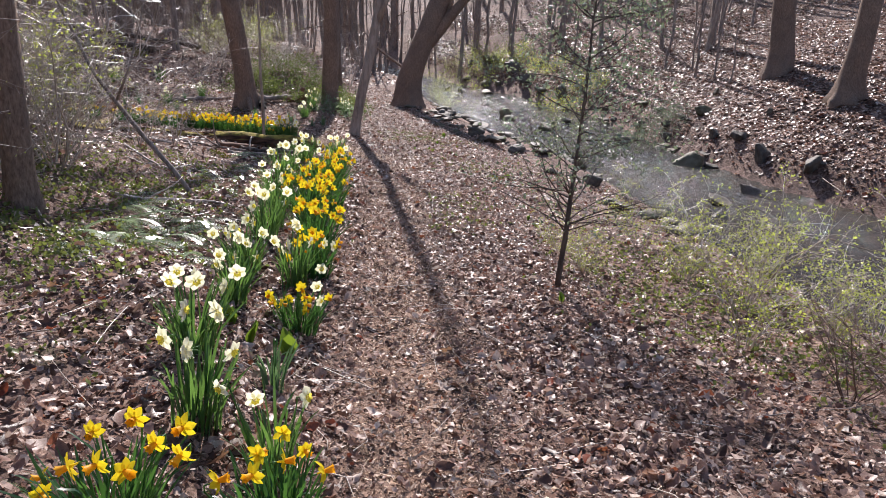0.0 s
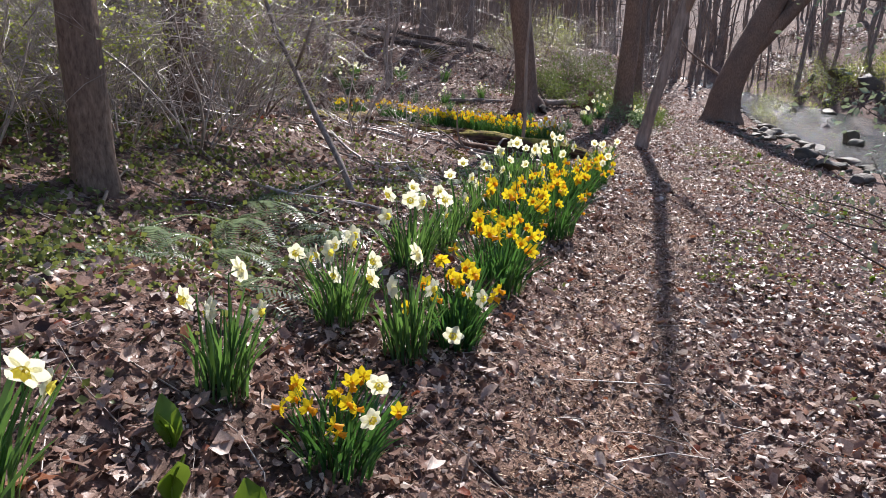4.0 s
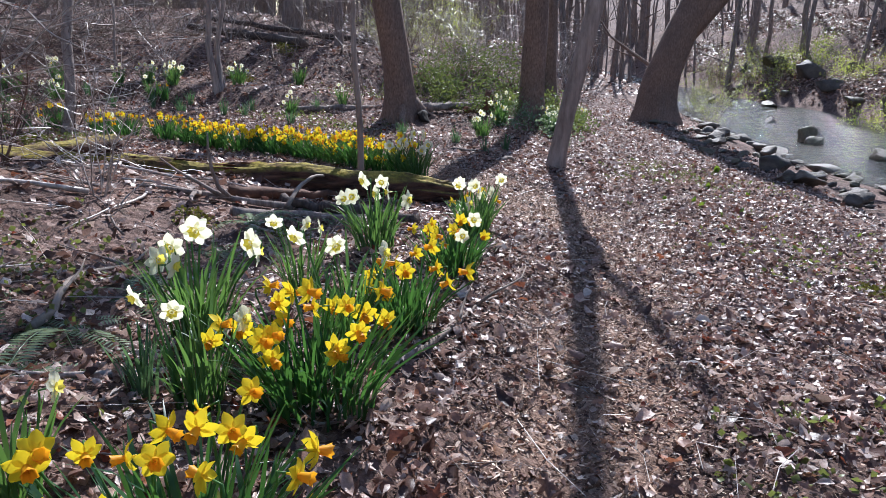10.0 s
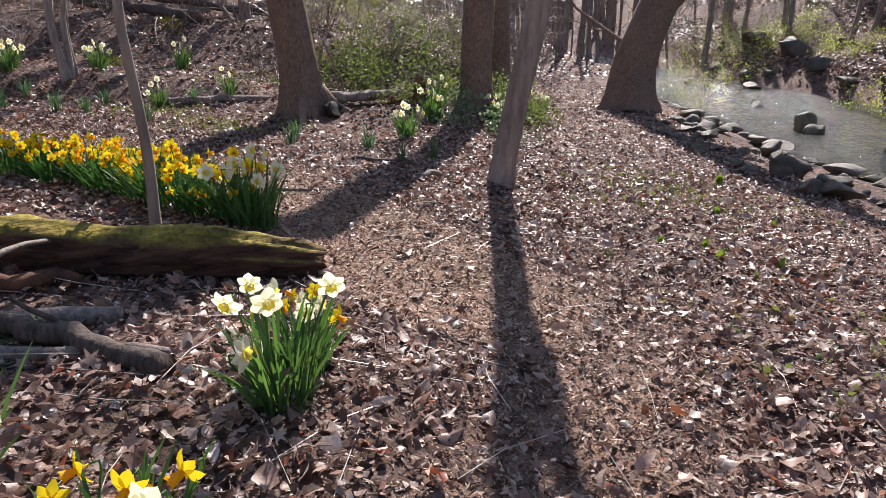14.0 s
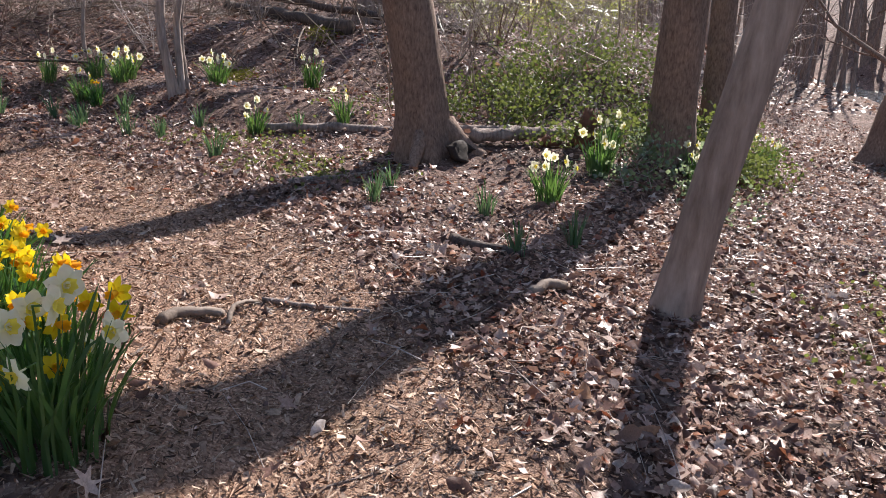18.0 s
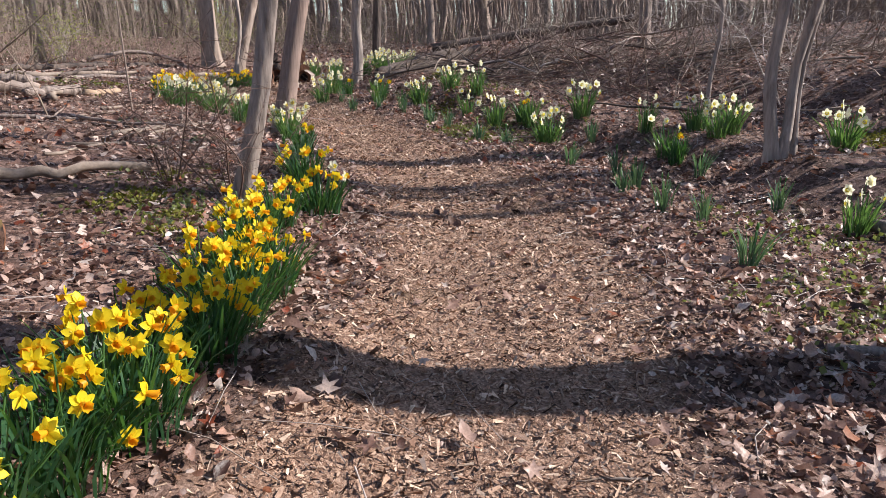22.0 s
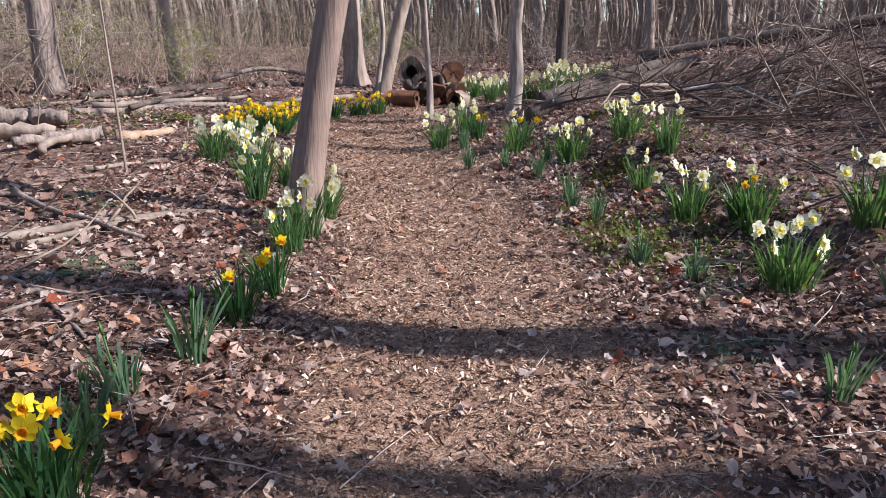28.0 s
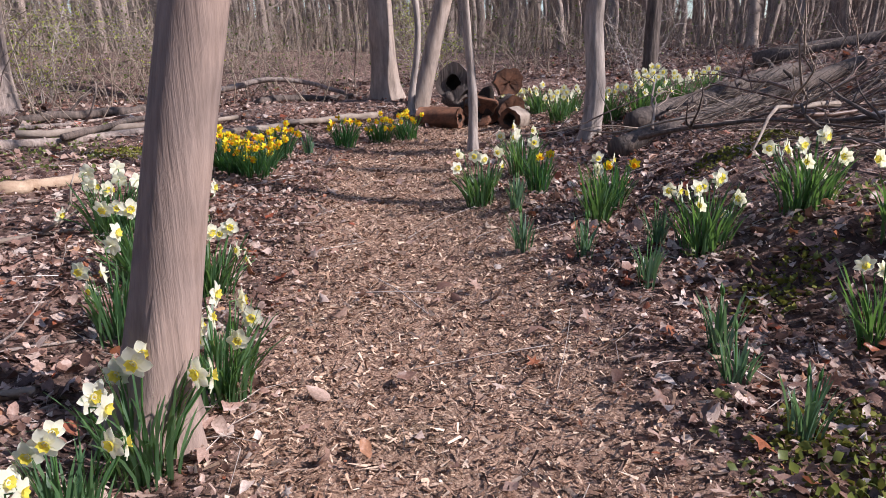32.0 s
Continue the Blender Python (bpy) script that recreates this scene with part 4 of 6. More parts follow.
def sawn_heap():
    az = 1.05
    hollow_log(-23.75, -3.6, 0.2, az + 0.3, 0.25, 0.45, 1, ROTTEN, ROTTEN, "rotten dark red log with a hollow end", 0.05, 0.3)
    hollow_log(-23.5, -3.75, 0.55, az - 0.1, 0.24, 0.5, 2, BARK_DARK, BARK_DARK, "dark log with a jagged hollow end on the heap", 0.12, 0.42)
    hollow_log(-24.3, -3.65, 0.55, az + 0.1, 0.2, 0.25, 3, BARK_DARK, ROTTEN, "round sawn slice of reddish wood on the heap", 0.05, 0.06)
    hollow_log(-24.1, -3.3, 0.2, az + 0.2, 0.2, 0.3, 4, BARK_DARK, ROTTEN, "short sawn block of red-brown wood", 0.0, 0.08)
    hollow_log(-23.85, -2.8, 0.13, az - 0.5, 0.15, 0.32, 5, DEADWOOD, ROTTEN, "small hollow log with pale bark at the heap's foot", 0.0, 0.55)
    hollow_log(-23.15, -3.55, 0.13, az + 1.2, 0.14, 0.6, 6, ROTTEN, ROTTEN, "dark rotten log under the heap", 0.0, 0.4)
    rng = random.Random(33)
    for k in range(12):
        me = stone_mesh(90 + k, 0.85)
        me.materials.clear()
        me.materials.append((ROTTEN, BARK_DARK, HOLLOW_DARK)[k % 3])
        ob = new("rotten_wood_chunk", me)
        x, y = -23.7 + rng.gauss(0, 0.35), -3.5 + rng.gauss(0, 0.22)
        size = rng.uniform(0.3, 0.5)
        ob.matrix_basis = pose(x, y, ground_z(x, y) + size * 0.2 + (0.25 * (k % 2)), rng.uniform(-40, 40), rng.uniform(-40, 40), rng.uniform(0, 360)) @ Matrix.Diagonal((size * 1.3, size * 0.8, size, 1))
        tagged(ob, "crumbling red-brown chunk of rotten wood on a heap", "wood chunk", "heap of sawn logs")


sawn_heap()


def tree_foot():
    """Roots, lumps coloured as the hollow's shade, and log round the foot of the large leaning tree."""
    rng = random.Random(31)
    z = ground_z(-17.4, 11.2)
    for k, (az, length, r) in enumerate(((1.15, 0.3, 0.1), (-0.4, 0.25, 0.07))):
        s = Soup()
        c, d = math.cos(az), math.sin(az)
        s.tube([(0.2 * c, 0.2 * d, 0.34), (0.32 * c, 0.32 * d, 0.17), (0.45 * c, 0.45 * d, 0.06), ((0.45 + length * 0.5) * c, (0.45 + length * 0.5) * d, 0.0), ((0.45 + length) * c, (0.45 + length) * d, -0.06)],
               [r, r * 1.1, r * 0.9, r * 0.65, r * 0.3], 8, wobble=0.08, rng=rng)
        part("root", s, BARK_BROWN, tree_m)
    # solid near-black lumps: the shade inside two burrow holes, put in as colour
    for k, (az, r) in enumerate(((0.65, 0.1), (1.05, 0.09))):
        ob = new("burrow", stone_mesh(70 + k, 0.9))
        ob.data.materials.clear()
        ob.data.materials.append(HOLLOW_DARK)
        ob.parent = tree_m
        ob.matrix_basis = pose(0.42 * math.cos(az), 0.42 * math.sin(az), 0.08, 10, 20, 40 * k) @ Matrix.Diagonal((0.34, 0.3, 0.34, 1))
    fallen_log("fallen_log", on_ground(-17.35, 11.3, 0.12), on_ground(-17.6, 12.55, 0.12), 0.075, BARK_GREY, "grey log lying beside the tree's hollow foot", 41)
    stump = thing("rotten_stump", -17.25, 12.5, ground_z(-17.25, 12.5), "crumbling dark red rotten stump", "stump")
    s = Soup()
    s.tube([(0, 0, -0.05), (0.01, 0, 0.12), (0.02, 0.02, 0.3), (0.0, 0.04, 0.42)], [0.17, 0.13, 0.1, 0.05], 12, wobble=0.22, rng=rng)
    part("trunk", s, ROTTEN, stump)


tree(-17.92, 0.6, 0.013, 3.2, (0.02, -0.03), "very thin bare sapling among dead leaves", BARK_SMOOTH, 44, limbs=3, flare=0.2, first=0.3)
BRANCHES = [(-16.9, 2.62, 3.3, 1.6, 0.026, DEADWOOD), (-16.0, 2.9, 2.6, 1.8, 0.022, DEADWOOD), (-16.9, 1.5, 2.2, 1.2, 0.02, BARK_DARK), (-15.6, 3.4, 3.3, 1.6, 0.018, DEADWOOD),
            (-17.6, 0.4, 3.6, 1.4, 0.025, DEADWOOD), (-16.2, 0.6, 2.9, 1.7, 0.03, BARK_GREY)]
for k, (bx, by, baz, bl, br, bm) in enumerate(BRANCHES):
    fallen_branch(bx, by, baz, bl, br, 200 + k, bm)


def strewn_branches():
    rng = random.Random(21)
    for k in range(46):
        x, y = rng.uniform(-12.5, -5.5), rng.uniform(1.5, 7.5)
        if y - 0.97 * -x > -1.2:
            continue
        fallen_branch(x, y, rng.uniform(0, 6.28), rng.uniform(0.5, 1.7), rng.uniform(0.008, 0.022), 300 + k, rng.choice((DEADWOOD, BARK_GREY, TWIG)), lift=rng.uniform(0, 0.02))
    for k in range(16):
        x, y = rng.uniform(-18.5, -14), rng.uniform(-1, 5.2)
        fallen_branch(x, y, rng.uniform(0, 6.28), rng.uniform(0.5, 1.6), rng.uniform(0.008, 0.02), 400 + k, rng.choice((DEADWOOD, BARK_GREY)))
    for k in range(60):
        x, y = rng.gauss(-24.2, 1.1), rng.gauss(2.6, 1.7)
        if x > -22.4:
            continue
        fallen_branch(x, y, rng.gauss(2.6, 1.1), rng.uniform(0.7, 2.3), rng.uniform(0.008, 0.026), 500 + k, rng.choice((DEADWOOD, BARK_DARK, TWIG_RED, TWIG_RED)),
                      "dead branch tangled in the brush pile on the bank", lift=rng.uniform(0, 0.25), rise=rng.uniform(-0.05, 0.35), forks=3)
    for k in range(16):
        x, y = rng.uniform(-24.5, -21.5), rng.uniform(6.5, 13)
        fallen_branch(x, y, rng.uniform(0, 6.28), rng.uniform(0.8, 2.2), rng.uniform(0.01, 0.025), 600 + k, rng.choice((DEADWOOD, BARK_DARK)), lift=rng.uniform(0, 0.15))
    for k in range(40):
        i = rng.randrange(len(SIDE_PATH)) if k % 2 else rng.randrange(10, 70)
        p = SIDE_PATH[i] if k % 2 else MAIN_PATH[i]
        x, y = p[0] + rng.gauss(0, 0.9), p[1] + rng.gauss(0, 0.9)
        fallen_branch(x, y, rng.uniform(0, 6.28), rng.uniform(0.15, 0.5), rng.uniform(0.004, 0.009), 700 + k, rng.choice((DEADWOOD, BARK_GREY, TWIG)), "short dry stick lying on the path", forks=1)


strewn_branches()


def laid(points, r, material, label, seed, taper=0.5, name="fallen_branch", category="branch", lift=0.0, arch=0.0):
    """A bent stick or root lying on the ground along the points of a plan."""
    rng = random.Random(seed)
    top = thing(name, points[0][0], points[0][1], 0, label, category)
    line, n = [], 9
    for i in range(n + 1):
        u = i / n * (len(points) - 1)
        k = min(int(u), len(points) - 2)
        x = points[k][0] + (points[k + 1][0] - points[k][0]) * (u - k) + rng.gauss(0, r * 0.35)
        y = points[k][1] + (points[k + 1][1] - points[k][1]) * (u - k) + rng.gauss(0, r * 0.35)
        line.append((x - points[0][0], y - points[0][1], fine_z(x, y) + r * 0.6 + lift + arch * math.sin(math.pi * i / n)))
    s = Soup()
    s.tube(line, [r * (1 - taper * i / n) for i in range(n + 1)], 9, wobble=0.1, rng=rng)
    part("branch", s, material, top)


laid([(-13.55, 8.80), (-13.65, 8.92), (-13.68, 9.07)], 0.03, DEADWOOD, "pale bare root arching out of the mulch", 1, 0.3, "surface_root", "root", arch=0.02)
laid([(-13.58, 9.1), (-13.71, 9.13), (-13.85, 9.23)], 0.014, DEADWOOD, "thin pale stick bent over the mulch", 2, 0.4, arch=0.04)
laid([(-13.85, 9.25), (-13.73, 9.5), (-13.64, 9.78)], 0.017, BARK_GREY, "thin grey stick lying on the mulch", 3)
laid([(-13.8, 10.68), (-13.9, 10.82), (-13.96, 10.98)], 0.035, DEADWOOD, "bare pale root rising from the leaves", 4, 0.3, "surface_root", "root", arch=0.03)
laid([(-14.9, 10.55), (-14.72, 10.72), (-14.5, 10.85)], 0.05, BARK_DARK, "dark rotten branch lying in the leaves", 5)
laid([(-16.5, 9.3), (-17.1, 9.62), (-17.55, 9.85)], 0.02, DEADWOOD, "crooked pale branch on the bank's foot", 6)
laid([(-16.4, 9.45), (-16.7, 9.9), (-16.95, 10.4)], 0.03, BARK_GREY, "grey branch lying before the tree's foot", 7)
laid([(-16.7, 2.42), (-17.5, 2.36), (-18.38, 2.25)], 0.036, DEADWOOD, "long pale bare branch among dead leaves", 8)
laid([(-17.0, 1.0), (-17.25, 2.0), (-17.6, 2.92)], 0.026, BARK_GREY, "grey broken branch crossing a pale one", 9, lift=0.03)
laid([(-16.8, 3.0), (-16.98, 3.6), (-17.12, 4.3)], 0.018, BARK_GREY, "thin grey branch lying in the leaves", 10)
laid([(-16.9, 3.56), (-17.25, 3.6)], 0.018, DEADWOOD, "short broken pale stick in the leaves", 11, 0.2)
laid([(-20.2, -3.35), (-21.25, -3.86), (-22.45, -4.2)], 0.05, DEADWOOD, "long pale log behind yellow daffodils", 12, 0.3, "fallen_log", "log")
laid([(-23.7, 1.8), (-24.15, 2.3), (-23.6, 3.4)], 0.02, TWIG, "bleached crooked branch on the brush pile", 13, lift=0.15, arch=0.1)
laid([(-23.85, 3.3), (-24.2, 3.5), (-24.6, 3.7)], 0.018, TWIG, "bleached branch tilted on the brush pile", 14, lift=0.2)
laid([(-11.05, 6.5), (-11.15, 7.0), (-10.57, 7.9)], 0.05, BARK_GREY, "crooked grey limb beside the mossy log", 16, 0.5)
laid([(-11.55, 6.6), (-11.7, 7.1), (-11.76, 7.6)], 0.06, ROTTEN, "rotten red-brown limb against the mossy log", 17, 0.3)
laid([(-11.1, 6.95), (-11.6, 7.3), (-12.1, 7.7)], 0.02, DEADWOOD, "bleached branch leaning on the mossy log", 18, lift=0.1, arch=0.12)
laid([(-18.1, -1.1), (-18.8, -1.42)], 0.06, SAWN, "short barkless log in dead leaves", 19, 0.15, "fallen_log", "log")


def moss_patch(x, y, rad, seed):
    """A low uneven cushion of moss over the soil."""
    rng = random.Random(seed)
    s = Soup()
    for _ in range(int(420 * rad * rad / 0.09)):
        a, q = rng.uniform(0, 6.28), rad * math.sqrt(rng.random()) * rng.uniform(0.6, 1.15)
        px, py = x + q * math.cos(a) * 1.3, y + q * math.sin(a) * 0.8
        z = fine_z(px, py) + 0.035 * (1 - (q / rad) ** 2)
        small_leaf(s, Vector((px, py, z)), rng.uniform(0.015, 0.04), rng, 0.45)
    ob = new("moss", s.mesh("moss", MOSS))
    tagged(ob, "low cushion of yellow-green moss on the soil", "moss", kind="stuff")


def moss_patches():
    for k, (x, y, r) in enumerate(((-15.45, 5.68, 0.2), (-15.25, 6.0, 0.16), (-15.5, 5.1, 0.3), (-16.0, 4.72, 0.16), (-22.9, 1.5, 0.3), (-23.5, 1.4, 0.25), (-19.2, -2.4, 0.4), (-20.62, 4.25, 0.34), (-20.8, 3.85, 0.25),
                                   (-20.5, 4.55, 0.2), (-10.8, 6.2, 0.2), (-10.6, 6.8, 0.2), (-21.6, 3.0, 0.25), (-8.6, 11.0, 0.3), (-21.3, 8.9, 0.4), (-22.4, 10.2, 0.4))):
        moss_patch(x, y, r, 60 + k)


STONES = [stone_mesh(40 + k, 0.5 + 0.12 * (k % 4)) for k in range(10)]


def stone(x, y, size, rng, z=None, tall=1.0):
    ob = new("stone", rng.choice(STONES))
    base = fine_z(x, y) if z is None else z
    ob.matrix_basis = pose(x, y, base + size * 0.12, rng.uniform(-12, 12), rng.uniform(-12, 12), rng.uniform(0, 360)) @ Matrix.Diagonal((size, size * rng.uniform(0.6, 0.9), size * tall, 1))
    return tagged(ob, "grey-brown flat stone at the stream's edge", "stone", "stones of the stream")


def build_stones():
    rng = random.Random(9)
    shore = sampled(STREAM, 0.35)
    for p, q in zip(shore, shore[1:]):
        if not -26 < p[0] < 2:
            continue
        d = (q - p)[:2]
        n = np.array([-d[1], d[0]]) / np.hypot(*d)     # towards the near shore
        for _ in range(7 if -18.5 < p[0] < -9 else 1):
            side = 1 if rng.random() < 0.8 else -1     # the near shore lies on the line's left
            k = p[2] + (rng.uniform(-0.3, 3.2 if p[0] > -16.5 else 1.2) if side > 0 else rng.gauss(0.3, 0.5))
            stone(p[0] + n[0] * k * side, p[1] + n[1] * k * side, min(0.75, rng.lognormvariate(-1.05, 0.5)), rng, None, 0.62)
        if rng.random() < 0.15:
            k = rng.uniform(-0.7, 0.7) * p[2]
            stone(p[0] + n[0] * k, p[1] + n[1] * k, rng.uniform(0.45, 0.9), rng, WATER_Z - 0.03)

    # ledges and boulders on the far bank, and in midstream
    for x, y, size, flat in ((-9.14, 20.3, 1.7, 1.0), (-10.5, 23.9, 1.3, 1.0), (-7.1, 20.6, 0.9, 1.5), (-5.6, 19.9, 1.2, 1), (-8.2, 21.6, 1.1, 1), (-20.9, 25.1, 0.9, 1.2), (-19.4, 24.6, 0.5, 1), (-18.7, 24.2, 0.55, 1),
                             (-22.6, 30.0, 1.8, 1), (-24.4, 31.2, 2.4, 1.1), (-26.3, 31.8, 2.0, 1), (-21.0, 29.2, 1.5, 1), (-19.4, 28.6, 1.3, 1), (-28.2, 32.2, 1.7, 1), (-23.4, 32.3, 1.6, 1.2), (-18.2, 27.4, 1.4, 1), (-27.3, 30.9, 1.0, 1), (-25.2, 30.2, 1.2, 1)):
        stone(x, y, size * 0.7, rng, max(ground_z(x, y), WATER_Z - 0.1), flat)
    for _ in range(24):
        x, y = rng.uniform(-32, 2), rng.uniform(16, 42)
        if y > 13 - 0.63 * x and 0.5 < TO_SHORE(x, y) < 7:
            stone(x, y, rng.uniform(0.3, 0.9), rng)


build_stones()
tree_foot()


def bare_shrub(kind, seed):
    """A many-stemmed bare shrub with arching twigs; kind 'bud' bears small young leaves."""
    rng = random.Random(seed)
    label = {"bare": "bare arching shrub with thin pale twigs", "bud": "thin shrub with tiny yellow-green opening leaves", "red": "bare brambly shrub with reddish brown twigs"}[kind]
    top = thing("shrub", 0, 0, -50, label, "shrub", "shrubs of the undergrowth")
    leaves = Soup()
    for k in range(9):
        s = Soup()
        az = rng.uniform(0, 6.28)
        h = rng.uniform(0.9, 2.1)
        st = bend((0.07 * math.cos(az), 0.07 * math.sin(az), -0.04), (0.45 * math.cos(az), 0.45 * math.sin(az), 1), h, 8, rng, 0.12, 0, 0.06)
        r = rng.uniform(0.005, 0.012)
        s.tube(st, [r * (1 - 0.1 * i) for i in range(9)], 5, cap=False)
        for _ in range(11):
            i = rng.randint(2, 8)
            c = rng.uniform(0, 6.28)
            tw = bend(st[i], (math.cos(c), math.sin(c), rng.uniform(-0.2, 0.8)), rng.uniform(0.2, 0.7), 4, rng, 0.25, 0, 0.03)
            s.tube(tw, [r * 0.5 * (1 - 0.18 * j) for j in range(5)], 3, cap=False)
            for q in tw[1:]:
                if rng.random() < 0.5:
                    s.tube(bend(q, (rng.gauss(0, 1), rng.gauss(0, 1), rng.gauss(0.2, 0.8)), rng.uniform(0.08, 0.3), 1, rng, 0.3), [r * 0.28, r * 0.1], 3, cap=False)
                if kind == "bud":
                    for _ in range(3):
                        small_leaf(leaves, q + Vector((rng.gauss(0, 0.03), rng.gauss(0, 0.03), rng.gauss(0, 0.03))), rng.uniform(0.014, 0.034), rng)
        part("stem", s, TWIG_RED if kind == "red" else TWIG, top)
    if kind == "bud":
        part("young_leaves", leaves, BUDS, top, "tiny yellow-green young leaves")
    return top


moss_patches()
SHRUBS = [bare_shrub(k, 60 + i) for i, k in enumerate(("bare", "bare", "red", "bud", "bud", "red"))]


def put_shrub(which, x, y, size, turn):
    copy_thing(SHRUBS[which], pose(x, y, fine_z(x, y), 0, 0, turn) @ Matrix.Diagonal((size, size, size, 1)))


for k, (sx, sy, sk, ss) in enumerate(((-1.85, 5.9, 4, 0.75), (-1.3, 6.5, 3, 0.7), (-2.3, 7.0, 4, 0.75), (-3.2, 7.6, 3, 0.7), (-4.3, 8.6, 4, 0.6), (-0.9, 5.3, 5, 0.6), (-0.4, 5.0, 5, 0.7), (-3.9, 6.6, 3, 0.5),
                                      (-1.2, 7.6, 3, 0.8), (-0.2, 6.4, 4, 0.8), (-4.6, 7.2, 4, 0.45), (-2.7, 8.6, 3, 0.7), (0.3, 5.6, 5, 0.7), (-19.2, 20.6, 3, 0.8), (-24.0, 25.0, 3, 1.0), (-17.4, 28.2, 3, 0.9))):
    put_shrub(sk, sx, sy, ss, 67 * k)
for k, (sx, sy, sk, ss) in enumerate(((-7.6, 1.2, 0, 1.0), (-8.3, 2.9, 1, 0.95), (-9.9, 3.4, 2, 0.9), (-7.9, 1.9, 1, 0.85), (-10.2, 4.6, 0, 1.0), (-10.9, 3.3, 1, 1.1), (-12.1, 4.9, 2, 1.0), (-9.6, 1.3, 0, 1.1),
                                      (-11.8, 2.2, 1, 1.2), (-6.2, 0.6, 3, 0.9), (-5.4, -0.6, 0, 0.9), (-8.4, 0.0, 3, 1.1), (-13.5, 4.0, 0, 1.0), (-14.6, 3.0, 2, 1.0), (-15.9, 4.9, 5, 0.7), (-16.05, 5.5, 2, 0.75),
                                      (-22.6, 7.6, 0, 0.9), (-23.2, 5.2, 2, 0.8), (-23.6, 9.2, 1, 1.0), (-24.6, 6.2, 0, 1.0), (-20.8, 12.0, 1, 1.0), (-19.8, 13.4, 0, 1.1), (-24.0, 3.6, 2, 0.7), (-21.9, 12.9, 2, 1.2),
                                      (-16.1, -3.0, 3, 1.0), (-18.4, -7.4, 3, 1.2), (-15.2, -1.0, 0, 0.9), (-20.3, -6.8, 3, 1.0), (-17.0, -6.4, 1, 1.0), (-24.6, -6.8, 3, 1.1), (-27.2, -4.2, 0, 1.0), (-28.0, 3.5, 1, 1.0), (-5.6, 0.7, 0, 0.9), (-6.9, 1.3, 1, 1.0), (-7.3, 2.1, 0, 0.8), (-5.0, 0.1, 1, 0.9), (-9.3, 2.1, 0, 1.05),
                                      (-9.9, 3.1, 0, 1.0), (-7.0, 0.2, 0, 1.1), (-11.2, 5.6, 1, 0.7), (-4.2, -0.9, 1, 0.9))):
    put_shrub(sk, sx, sy, ss, 41 * k)


def cane_thickets():
    """Arching bare canes crowding the wood beside the first stretch."""
    rng = random.Random(55)
    n = 0
    while n < 44:
        x, y = rng.uniform(-14, -3.5), rng.uniform(-3.5, 5.5)
        if y > -x * 0.97 - 4.6 or to_path(x, y) < 2.4 or (x < -10 and y > 4.6):
            continue
        put_shrub(rng.choice((0, 3, 4, 3, 1)), x, y, rng.uniform(0.85, 1.35), rng.uniform(0, 360))
        n += 1
    for _ in range(18):
        x, y = rng.uniform(-26, -19), rng.uniform(12.5, 20)
        if to_path(x, y) > 2.0 and TO_SHORE(x, y) > 1.5:
            put_shrub(rng.choice((0, 1, 3)), x, y, rng.uniform(0.8, 1.3), rng.uniform(0, 360))


cane_thickets()


def thicket(x, y, radius, height, seed, label, leaf, size, count, stems=40):
    """A low mound of twigs thick with small leaves."""
    rng = random.Random(seed)
    top = thing("thicket", x, y, ground_z(x, y), label, "bush")
    s, l = Soup(), Soup()
    for _ in range(stems):
        a, r0 = rng.uniform(0, 6.28), radius * math.sqrt(rng.random())
        gx, gy = x + r0 * math.cos(a), y + r0 * math.sin(a)
        base = Vector((gx - x, gy - y, ground_z(gx, gy) - ground_z(x, y) - 0.03))
        h = height * rng.uniform(0.5, 1.1) * (1 - 0.5 * r0 / radius)
        st = bend(base, (rng.gauss(0, 0.5), rng.gauss(0, 0.5), 1), h * 1.3, 6, rng, 0.25, 0, 0.08)
        s.tube(st, [0.006, 0.0055, 0.005, 0.004, 0.003, 0.002, 0.001], 4, cap=False)
        for _ in range(count // stems):
            q = st[rng.randint(1, 6)] + Vector((rng.gauss(0, 0.11), rng.gauss(0, 0.11), rng.gauss(0, 0.09)))
            small_leaf(l, q, size * rng.uniform(0.7, 1.3), rng)
    tagged(part("twig_tangle", s, TWIG, top), kind="stuff")
    tagged(part("leaf_mass", l, leaf, top), kind="stuff")


thicket(-18.5, 13.0, 1.5, 1.15, 1, "low thicket thick with small yellow-green leaves", THICKET, 0.042, 8400, 60)
thicket(-17.7, 14.35, 0.9, 0.7, 2, "low green leafy thicket at the trees' feet", THICKET, 0.04, 3600, 40)
thicket(-16.5, 13.0, 0.8, 0.45, 3, "dark green leafy plants under the thin tree", FERN, 0.045, 1400, 30)
thicket(-18.4, 27.8, 1.6, 1.3, 4, "yellow-green leafing bush on the far bank", BUDS, 0.045, 2600, 60)
thicket(-25.0, 31.4, 1.8, 1.6, 5, "yellow-green leafing bush upstream", BUDS, 0.05, 2600, 60)
thicket(-11.76, 23.3, 1.1, 1.3, 6, "grey-green bush on the far bank", HOLLY, 0.04, 3000, 60)
thicket(-22.4, 31.6, 1.3, 1.0, 7, "bright green mossy bush on the far bank", BUDS, 0.04, 1300, 50)
thicket(-28.3, 31.4, 1.8, 2.2, 8, "leafing bush at the bend of the stream", BUDS, 0.04, 1500, 80)
thicket(-26.0, 32.6, 1.6, 1.6, 9, "thin leafing bush above the far bank", HERB, 0.05, 2000, 70)


